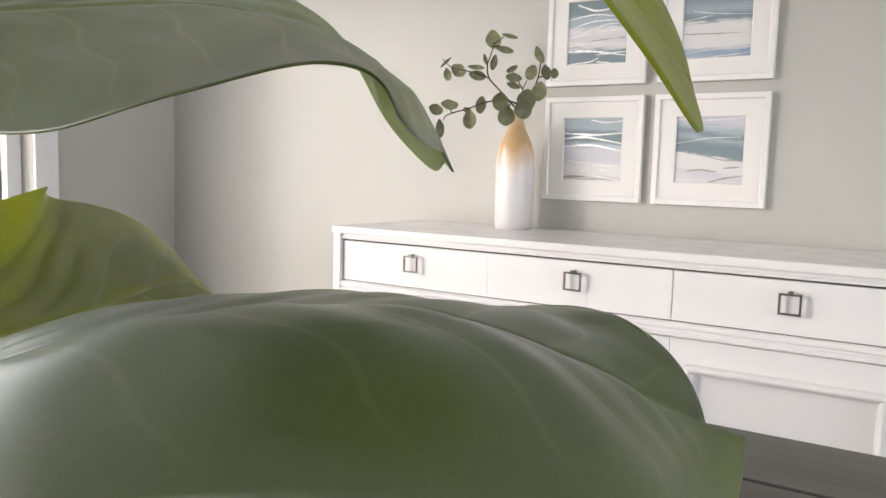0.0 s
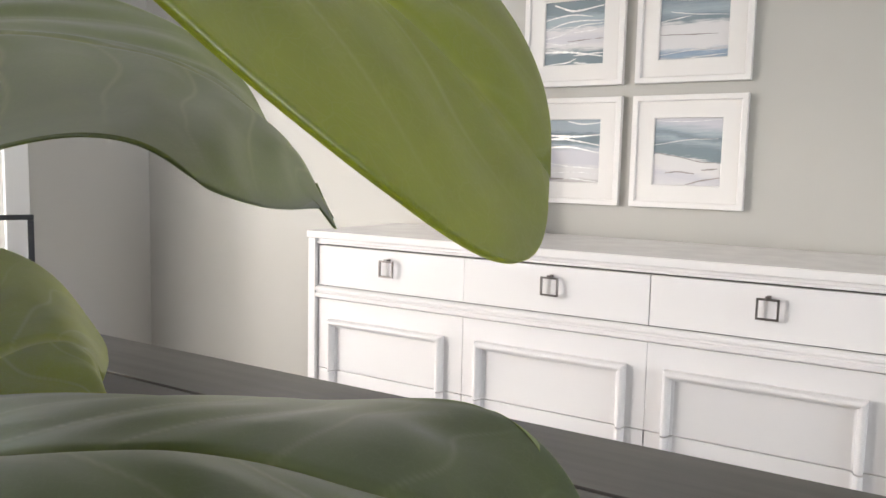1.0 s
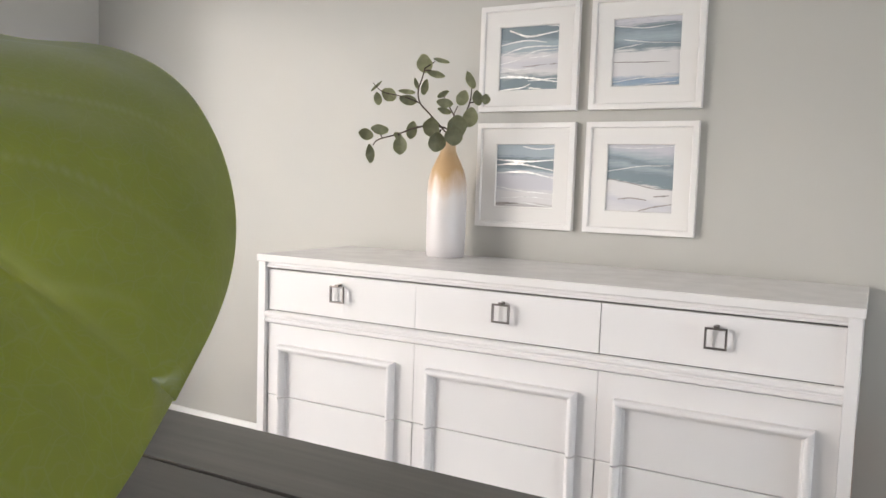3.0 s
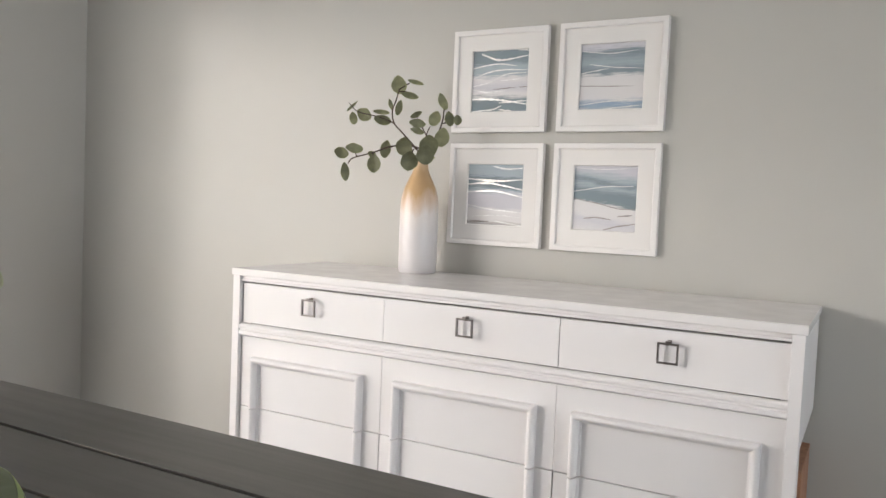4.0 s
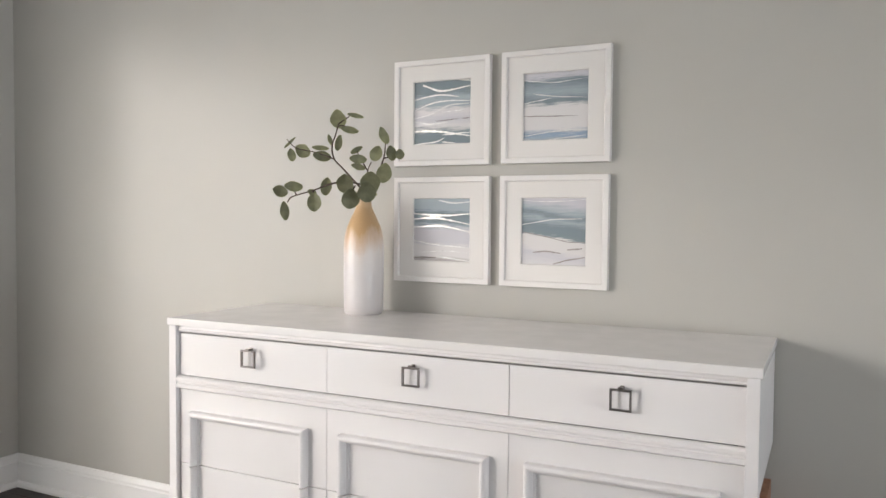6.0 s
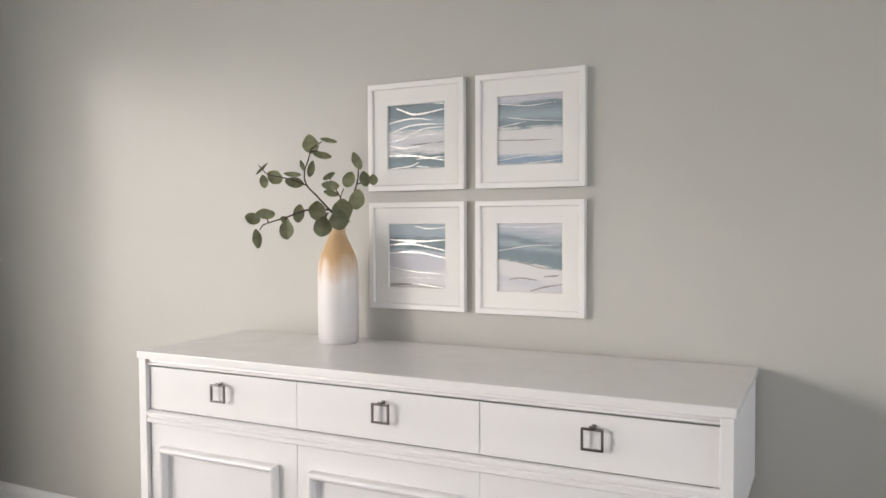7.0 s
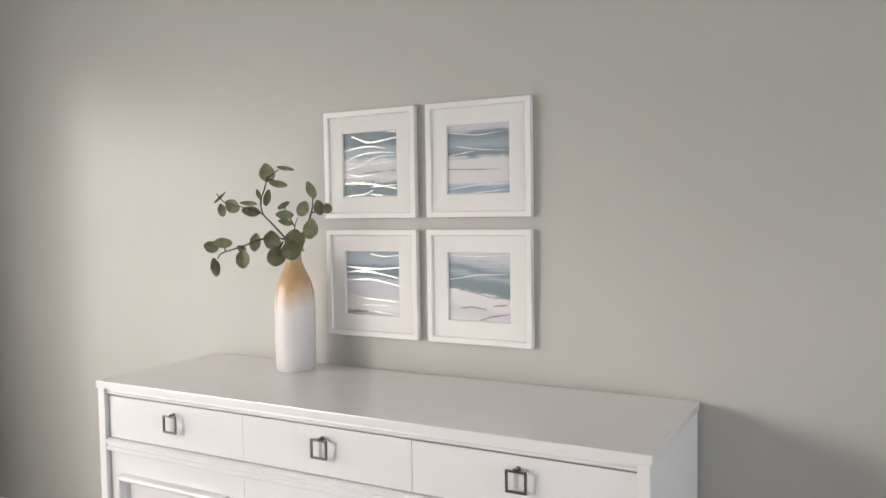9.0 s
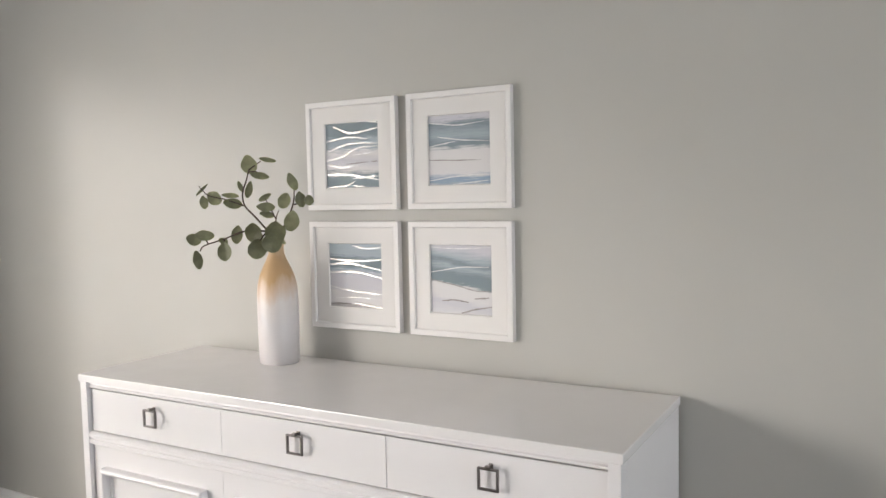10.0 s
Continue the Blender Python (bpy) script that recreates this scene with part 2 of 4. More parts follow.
def mesh_of(name, bm, material, smooth=False):
    me = bpy.data.meshes.new(name)
    bmesh.ops.recalc_face_normals(bm, faces=bm.faces)
    if smooth:
        for e in bm.edges:
            e.smooth = e.calc_face_angle(0) < 0.7
    bm.to_mesh(me)
    bm.free()
    me.materials.append(material)
    if smooth:
        for p in me.polygons:
            p.use_smooth = True
    return me


def part(name, bm, material, parent, label="", smooth=False):
    ob = new(name, mesh_of(name, bm, material, smooth))
    ob.parent = parent
    if label:
        tagged(ob, label)
    return ob


def thing(name, place, label, category, group="", kind="", turn=0.0):
    ob = new(name)
    ob.empty_display_size = 0.05
    ob.matrix_world = pose(*place, 0, 0, turn)
    return tagged(ob, label, category, group, kind)


def add_box(bm, x0, x1, y0, y1, z0, z1, bevel=0.0, segments=2):
    made = bmesh.ops.create_cube(bm, size=1.0)["verts"]
    for v in made:
        v.co = Vector(((x0, x1)[v.co.x > 0], (y0, y1)[v.co.y > 0], (z0, z1)[v.co.z > 0]))
    if bevel:
        edges = {e for v in made for e in v.link_edges}
        bmesh.ops.bevel(bm, geom=list(edges), offset=bevel, segments=segments, affect="EDGES", profile=0.6)
    return bm


def box(x0, x1, y0, y1, z0, z1, bevel=0.0, segments=2):
    return add_box(bmesh.new(), x0, x1, y0, y1, z0, z1, bevel, segments)


def lathe(profile, steps=48):
    """Turns (radius, height) pairs round z."""
    bm = bmesh.new()
    rings = []
    for r, z in profile:
        if r < 1e-5:
            rings.append([bm.verts.new((0, 0, z))])
        else:
            rings.append([bm.verts.new((r * math.cos(2 * math.pi * k / steps), r * math.sin(2 * math.pi * k / steps), z)) for k in range(steps)])
    for a, b in zip(rings, rings[1:]):
        for k in range(steps):
            j = (k + 1) % steps
            ring = [a[k % len(a)], a[j % len(a)], b[j % len(b)], b[k % len(b)]]
            ring = [v for i, v in enumerate(ring) if v not in ring[:i]]
            if len(ring) > 2:
                bm.faces.new(ring)
    return bm


def tube(points, radii, sides=8, bm=None):
    """A round bar along points with a radius at each."""
    bm = bm or bmesh.new()
    pts = [Vector(p) for p in points]
    rings = []
    for i, p in enumerate(pts):
        way = (pts[min(i + 1, len(pts) - 1)] - pts[max(i - 1, 0)]).normalized()
        side = way.cross(Vector((0.31, 0.17, 0.93))).normalized()
        up = side.cross(way)
        rings.append([bm.verts.new(p + radii[i] * (math.cos(2 * math.pi * k / sides) * side + math.sin(2 * math.pi * k / sides) * up)) for k in range(sides)])
    for a, b in zip(rings, rings[1:]):
        for k in range(sides):
            bm.faces.new((a[k], a[(k + 1) % sides], b[(k + 1) % sides], b[k]))
    bm.faces.new(rings[0])
    bm.faces.new(rings[-1])
    return bm


def extrude_profile(profile, start, end, side, bm=None, mitre=(0.0, 0.0)):
    """Sweeps (out, up) pairs from start to end; side is the way out of the wall, mitre lengthens the ends with out."""
    bm = bm or bmesh.new()
    a, b, side = Vector(start), Vector(end), Vector(side)
    way = (b - a).normalized()
    up = side.cross(way) if abs(way.z) > 0.5 else Vector((0, 0, 1))
    first = [bm.verts.new(a + side * o + up * h - way * o * mitre[0]) for o, h in profile]
    last = [bm.verts.new(b + side * o + up * h + way * o * mitre[1]) for o, h in profile]
    n = len(profile)
    for k in range(n):
        bm.faces.new((first[k], first[(k + 1) % n], last[(k + 1) % n], last[k]))
    bm.faces.new(first)
    bm.faces.new(last)
    return bm


def curve_points(p, steps):
    """A smooth line through the given points (Catmull-Rom)."""
    q = [Vector(v) for v in p]
    q = [2 * q[0] - q[1], *q, 2 * q[-1] - q[-2]]
    out = []
    for i in range(1, len(q) - 2):
        for k in range(steps):
            t = k / steps
            a, b, c, d = q[i - 1:i + 3]
            out.append(0.5 * (2 * b + (c - a) * t + (2 * a - 5 * b + 4 * c - d) * t * t + (3 * b - a - 3 * c + d) * t ** 3))
    out.append(q[-2])
    return out


# ---- structure ----
LEFT, RIGHT, REAR, HIGH = -1.275, 6.4, -4.6, 2.55


def structure(name, bm, material, label, category):
    ob = new(name, mesh_of(name, bm, material))
    return tagged(ob, label, category, kind="structure")


structure("wall_north", box(LEFT - 0.14, RIGHT + 0.14, 0, 0.14, -0.1, HIGH + 0.1), WALL, "pale grey-green painted wall behind the dresser", "wall")
DOOR_Y0, DOOR_Y1, DOOR_Z = -4.10, -0.614, 1.93
west = add_box(bmesh.new(), LEFT - 0.14, LEFT, DOOR_Y1, 0, -0.1, HIGH + 0.1)
add_box(west, LEFT - 0.14, LEFT, REAR, DOOR_Y0, -0.1, HIGH + 0.1)
add_box(west, LEFT - 0.14, LEFT, DOOR_Y0, DOOR_Y1, DOOR_Z, HIGH + 0.1)
structure("wall_west", west, WALL, "pale grey-green painted wall with a glazed door", "wall")
# opening added in the unseen rear wall to hold the fill lamp
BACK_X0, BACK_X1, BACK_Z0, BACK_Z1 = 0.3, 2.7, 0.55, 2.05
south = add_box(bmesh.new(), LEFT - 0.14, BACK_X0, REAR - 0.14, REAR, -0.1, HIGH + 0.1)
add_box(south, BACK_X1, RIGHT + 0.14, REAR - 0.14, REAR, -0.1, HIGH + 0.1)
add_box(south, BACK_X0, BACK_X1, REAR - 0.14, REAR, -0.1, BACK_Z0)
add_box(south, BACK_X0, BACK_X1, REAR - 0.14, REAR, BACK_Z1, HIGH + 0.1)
structure("wall_south", south, WALL, "plain pale grey-green painted rear wall with an added opening for fill light", "wall")
WIN_Y0, WIN_Y1, WIN_Z0, WIN_Z1 = -4.4, -1.2, 0.06, 2.03
east = add_box(bmesh.new(), RIGHT, RIGHT + 0.14, WIN_Y1, 0, -0.1, HIGH + 0.1)
add_box(east, RIGHT, RIGHT + 0.14, REAR, WIN_Y0, -0.1, HIGH + 0.1)
add_box(east, RIGHT, RIGHT + 0.14, WIN_Y0, WIN_Y1, -0.1, WIN_Z0)
add_box(east, RIGHT, RIGHT + 0.14, WIN_Y0, WIN_Y1, WIN_Z1, HIGH + 0.1)
structure("wall_east", east, WALL, "pale grey-green painted side wall with a wide window", "wall")
structure("ceiling", box(LEFT, RIGHT, REAR, 0, HIGH, HIGH + 0.1), CEIL, "plain white painted ceiling", "ceiling")

# baseboard with a moulded cap and a shoe
BASE = [(0, 0), (0.030, 0), (0.030, 0.010), (0.024, 0.019), (0.016, 0.022), (0.016, 0.095), (0.013, 0.100), (0.013, 0.108), (0.009, 0.116), (0.005, 0.124), (0, 0.126)]
structure("baseboard", extrude_profile(BASE, (LEFT, 0, 0), (RIGHT, 0, 0), (0, -1, 0)), TRIM, "white moulded baseboard along the wall", "baseboard")
structure("baseboard", extrude_profile(BASE, (LEFT, 0, 0), (LEFT, DOOR_Y1 + 0.09, 0), (1, 0, 0)), TRIM, "white moulded baseboard beside the door casing", "baseboard")

# glazed door unit in the west wall
door = tagged(new("door_1"), "white glazed patio door, brightly lit from outside", "door", kind="structure")
for nm, b in (("casing", (LEFT, LEFT + 0.018, DOOR_Y1, DOOR_Y1 + 0.088, 0, DOOR_Z + 0.088)), ("casing", (LEFT, LEFT + 0.018, DOOR_Y0 - 0.088, DOOR_Y0, 0, DOOR_Z + 0.088)),
              ("casing", (LEFT, LEFT + 0.018, DOOR_Y0, DOOR_Y1, DOOR_Z, DOOR_Z + 0.088))):
    part(nm, box(*b, 0.004), TRIM, door)
for y0 in (DOOR_Y0, (DOOR_Y0 + DOOR_Y1) / 2):
    y1 = y0 + (DOOR_Y1 - DOOR_Y0) / 2
    fr = add_box(bmesh.new(), LEFT - 0.11, LEFT - 0.07, y0 + 0.002, y0 + 0.055, 0.0, DOOR_Z - 0.002, 0.003)
    add_box(fr, LEFT - 0.11, LEFT - 0.07, y1 - 0.055, y1 - 0.002, 0.0, DOOR_Z - 0.002, 0.003)
    add_box(fr, LEFT - 0.11, LEFT - 0.07, y0 + 0.055, y1 - 0.055, DOOR_Z - 0.07, DOOR_Z - 0.002, 0.003)
    add_box(fr, LEFT - 0.11, LEFT - 0.07, y0 + 0.055, y1 - 0.055, 0.0, 0.10, 0.003)
    sash = part("sash", fr, TRIM, door)
    pane = part("pane", box(LEFT - 0.094, LEFT - 0.088, y0 + 0.05, y1 - 0.05, 0.09, DOOR_Z - 0.06), glass, sash, "clear glass pane")
    pane.visible_shadow = False
win = tagged(new("window_1"), "wide white-framed window in the side wall", "window", kind="structure")
for y0, y1 in ((WIN_Y0, -2.8), (-2.8, WIN_Y1)):
    fr = add_box(bmesh.new(), RIGHT + 0.05, RIGHT + 0.10, y0 + 0.002, y0 + 0.05, WIN_Z0 + 0.002, WIN_Z1 - 0.002, 0.003)
    add_box(fr, RIGHT + 0.05, RIGHT + 0.10, y1 - 0.05, y1 - 0.002, WIN_Z0 + 0.002, WIN_Z1 - 0.002, 0.003)
    add_box(fr, RIGHT + 0.05, RIGHT + 0.10, y0 + 0.05, y1 - 0.05, WIN_Z1 - 0.05, WIN_Z1 - 0.002, 0.003)
    add_box(fr, RIGHT + 0.05, RIGHT + 0.10, y0 + 0.05, y1 - 0.05, WIN_Z0 + 0.002, WIN_Z0 + 0.05, 0.003)
    sash = part("window_frame", fr, TRIM, win)
    pane = part("pane", box(RIGHT + 0.072, RIGHT + 0.078, y0 + 0.045, y1 - 0.045, WIN_Z0 + 0.045, WIN_Z1 - 0.045), glass, sash, "clear glass pane")
    pane.visible_shadow = False

# made-up window frame and pane around the rear fill lamp
added_win = tagged(new("added_window"), "added unseen white-framed window round the rear fill lamp", "window", kind="structure")
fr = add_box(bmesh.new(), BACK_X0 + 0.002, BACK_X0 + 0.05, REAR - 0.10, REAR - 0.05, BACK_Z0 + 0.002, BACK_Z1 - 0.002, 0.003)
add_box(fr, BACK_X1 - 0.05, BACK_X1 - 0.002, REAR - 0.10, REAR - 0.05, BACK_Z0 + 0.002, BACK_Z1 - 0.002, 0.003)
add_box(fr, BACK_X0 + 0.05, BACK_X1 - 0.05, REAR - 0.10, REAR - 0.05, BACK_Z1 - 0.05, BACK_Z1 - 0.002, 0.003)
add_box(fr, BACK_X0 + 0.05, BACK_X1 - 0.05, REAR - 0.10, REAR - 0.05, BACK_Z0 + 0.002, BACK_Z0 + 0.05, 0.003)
sash = part("window_frame", fr, TRIM, added_win)
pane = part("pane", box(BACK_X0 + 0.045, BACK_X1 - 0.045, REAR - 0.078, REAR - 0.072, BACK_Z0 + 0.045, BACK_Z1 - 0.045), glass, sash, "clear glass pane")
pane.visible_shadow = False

# outside lawn
structure("ground", box(-80, 80, -80, 80, -0.5, -0.3), GRASS, "dull green lawn outside the house", "ground")

# ---- dining table ----


def dining_table():
    x0, x1, y0, y1, top = -0.10, 2.35, -2.56, -1.593, 0.78
    t = thing("dining_table", ((x0 + x1) / 2, (y0 + y1) / 2, 0), "dark-stained wooden dining table with plank top and grooves", "table")
    cx, cy = (x0 + x1) / 2, (y0 + y1) / 2

    def b(n, a0, a1, b0, b1, c0, c1, bev=0.002, mat=TABLE_WOOD):
        return part(n, box(a0 - cx, a1 - cx, b0 - cy, b1 - cy, c0, c1, bev), mat, t)

    rim = 0.097
    b("border_board", x0, x1, y1 - rim, y1, top - 0.03, top, 0.0005)
    b("border_board", x0, x1, y0, y0 + rim, top - 0.03, top, 0.003)
    b("border_board", x0, x0 + rim, y0 + rim + 0.003, y1 - rim - 0.003, top - 0.03, top, 0.003)
    b("border_board", x1 - rim, x1, y0 + rim + 0.003, y1 - rim - 0.003, top - 0.03, top, 0.003)
    n = 9
    w = (y1 - y0 - 2 * rim - 0.006) / n
    for k in range(n):
        ya = y0 + rim + 0.003 + k * w
        b("plank", x0 + rim + 0.003, x1 - rim - 0.003, ya + 0.0015, ya + w - 0.0015, top - 0.03, top - 0.0015 + 0.0006 * (k % 3), 0.0004)
    b("underlay", x0 + 0.02, x1 - 0.02, y0 + 0.02, y1 - 0.02, top - 0.045, top - 0.031, 0.0)
    b("apron", x0 + 0.10, x1 - 0.10, y1 - 0.10, y1 - 0.075, top - 0.14, top - 0.046)
    b("apron", x0 + 0.10, x1 - 0.10, y0 + 0.075, y0 + 0.10, top - 0.14, top - 0.046)
    for lx in (x0 + 0.06, x1 - 0.15):
        for ly in (y0 + 0.06, y1 - 0.15):
            b("leg", lx, lx + 0.09, ly, ly + 0.09, 0.0, top - 0.046, 0.006)
    return t


dining_table()

# ---- dresser ----


def moulding_run(bm, a, b, inward, y, width=0.023, proud=0.024, mitre=True):
    """One side of a bolection frame: rounded profile swept from a to b on the drawer face."""
    prof = [(0.0, 0.0), (0.0, 0.013), (0.0012, 0.019), (0.004, proud - 0.0015), (0.008, proud), (0.012, proud - 0.0012), (0.0155, proud - 0.005), (0.0172, 0.013), (0.018, 0.006), (width, 0.004), (width, 0.0)]
    a, b = Vector((a[0], y, a[1])), Vector((b[0], y, b[1]))
    way, inw, out = (b - a).normalized(), Vector((inward[0], 0, inward[1])), Vector((0, -1, 0))
    m = (1 if mitre else 0)
    ma, mb = (mitre if isinstance(mitre, tuple) else (m, m))
    r0 = [bm.verts.new(a + inw * w + out * h + way * w * ma) for w, h in prof]
    r1 = [bm.verts.new(b + inw * w + out * h - way * w * mb) for w, h in prof]
    n = len(prof)
    for k in range(n):
        bm.faces.new((r0[k], r0[(k + 1) % n], r1[(k + 1) % n], r1[k]))
    bm.faces.new(r0)
    bm.faces.new(r1)


def ring_pull(parent, x, y, z):
    """Square ring hung from a post with a small clamp."""
    r, bar = 0.0225, 0.0021
    h = part("handle", box(x - 0.0045, x + 0.0045, y - 0.004, y, z + r - 0.006, z + r + 0.005, 0.0012), BRONZE, parent, "dark bronze square ring pull")
    part("post", tube([(x, y, z + r), (x, y - 0.012, z + r), (x, y - 0.019, z + r)], [0.0032, 0.0026, 0.003]), BRONZE, h)
    part("clamp", box(x - 0.0055, x + 0.0055, y - 0.0195, y - 0.0115, z + r - 0.004, z + r + 0.0045, 0.001), BRONZE, h)
    bm = bmesh.new()
    yy = y - 0.0155
    for a0, a1, c0, c1 in ((-r, r, r - 2 * bar, r), (-r, r, -r, -r + 2 * bar), (-r, -r + 2 * bar, -r + 2 * bar, r - 2 * bar), (r - 2 * bar, r, -r + 2 * bar, r - 2 * bar)):
        add_box(bm, x + a0, x + a1, yy - 0.0034, yy + 0.0034, z + c0, z + c1, 0.0006, 1)
    part("ring", bm, BRONZE, h)


def dresser():
    W, D = 1.503, 0.461
    t = thing("dresser", (0, 0, 0), "long white-lacquered dresser with bronze ring pulls and moulded drawer fronts", "dresser")
    face = -0.446
    part("top", box(0, W, -D, -0.018, 0.780, 0.800, 0.0025), TOP_LACQUER, t)
    part("back_panel", box(0.03, W - 0.03, -0.030, -0.016, 0.09, 0.778), BARE_WOOD, t, "unpainted brown wood back")
    part("stile", box(0.0045, 0.029, face - 0.012, face + 0.03, 0.0, 0.7795, 0.0015), LACQUER, t)
    part("stile", box(W - 0.029, W - 0.0045, face - 0.012, face + 0.03, 0.0, 0.7795, 0.0015), LACQUER, t)
    part("side_panel", box(0.0045, 0.0265, face + 0.031, -0.016, 0.53, 0.7795, 0.0015), LACQUER, t)
    part("side_panel", box(W - 0.0265, W - 0.0045, face + 0.031, -0.016, 0.545, 0.7795, 0.0015), LACQUER, t)
    part("lower_side", box(0.030, 0.046, face + 0.031, -0.035, 0.0, 0.529), BARE_WOOD, t, "unpainted brown wood lower side")
    part("inner_side", box(W - 0.046, W - 0.030, face + 0.031, -0.035, 0.0, 0.777), LACQUER, t)
    part("lower_side", box(W - 0.029, W - 0.006, face + 0.17, -0.016, 0.0, 0.458, 0.002), BARE_WOOD, t, "unpainted brown wood lower side")
    # block filling the case; its near-black colour stands in for shade in the gaps
    part("gap_shade", box(0.047, W - 0.047, face + 0.018, -0.036, 0.10, 0.777), GAP, t, "near-black block painted as the shade behind the drawer gaps")
    cover = [(0, 0), (0.007, 0), (0.0095, 0.002), (0.0095, 0.006), (0.006, 0.0085), (0.004, 0.0165), (0, 0.0165)]
    part("top_rail", extrude_profile(cover, (0.0293, face + 0.004, 0.7632), (W - 0.0293, face + 0.004, 0.7632), (0, -1, 0)), LACQUER, t)
    ledge = [(0, 0), (0.011, 0), (0.0145, 0.003), (0.0145, 0.012), (0.011, 0.0145), (0.011, 0.018), (0.0155, 0.021), (0.0155, 0.028), (0.011, 0.032), (0.004, 0.034), (0, 0.034)]
    part("ledge_moulding", extrude_profile(ledge, (0.0293, face + 0.004, 0.6095), (W - 0.0293, face + 0.004, 0.6095), (0, -1, 0)), LACQUER, t)
    part("plinth", box(0.031, W - 0.031, face + 0.002, face + 0.02, 0.08, 0.2035, 0.001), LACQUER, t)
    cuts = (0.032, 0.513, 0.990, W - 0.0293)
    frames = ((0.080, 0.458), (0.555, 0.945), (1.031, 1.430))
    pulls = (0.280, 0.754, 1.237)
    for k in range(3):
        a, b = cuts[k] + (0.0012, 0.0003, 0.0010)[k], cuts[k + 1] - (0.0003, 0.0010, 0.0002)[k]
        d = part("drawer", box(a, b, face, face + 0.018, 0.6456, 0.7588, 0.001), LACQUER, t)
        ring_pull(d, pulls[k], face, 0.711)
        fx0, fx1 = frames[k]
        for z0, z1, upper in ((0.4058, 0.6068, True), (0.2055, 0.4036, False)):
            gap = 0.0004 if upper else 0.0016
            d = part("drawer", box(cuts[k] + gap, cuts[k + 1] - gap, face, face + 0.018, z0, z1, 0.0012), LACQUER, t)
            bm = bmesh.new()
            if upper:
                zt = 0.552
                moulding_run(bm, (fx0, zt), (fx1, zt), (0, -1), face + 0.0005)
                moulding_run(bm, (fx0, z0 + 0.0008), (fx0, zt), (1, 0), face + 0.0005, mitre=(0, 1))
                moulding_run(bm, (fx1, z0 + 0.0008), (fx1, zt), (-1, 0), face + 0.0005, mitre=(0, 1))
            else:
                zb = 0.258
                moulding_run(bm, (fx0, zb), (fx1, zb), (0, 1), face + 0.0005)
                moulding_run(bm, (fx0, zb), (fx0, z1 - 0.0008), (1, 0), face + 0.0005, mitre=(1, 0))
                moulding_run(bm, (fx1, zb), (fx1, z1 - 0.0008), (-1, 0), face + 0.0005, mitre=(1, 0))
            part("moulding", bm, LACQUER, d)
    return t


dresser()

# ---- four framed prints ----
SLATE, MID, PALE, LILAC, BLUE, TAUPE = (0.18, 0.225, 0.25), (0.32, 0.37, 0.41), (0.62, 0.60, 0.60), (0.52, 0.51, 0.55), (0.23, 0.31, 0.42), (0.40, 0.37, 0.36)


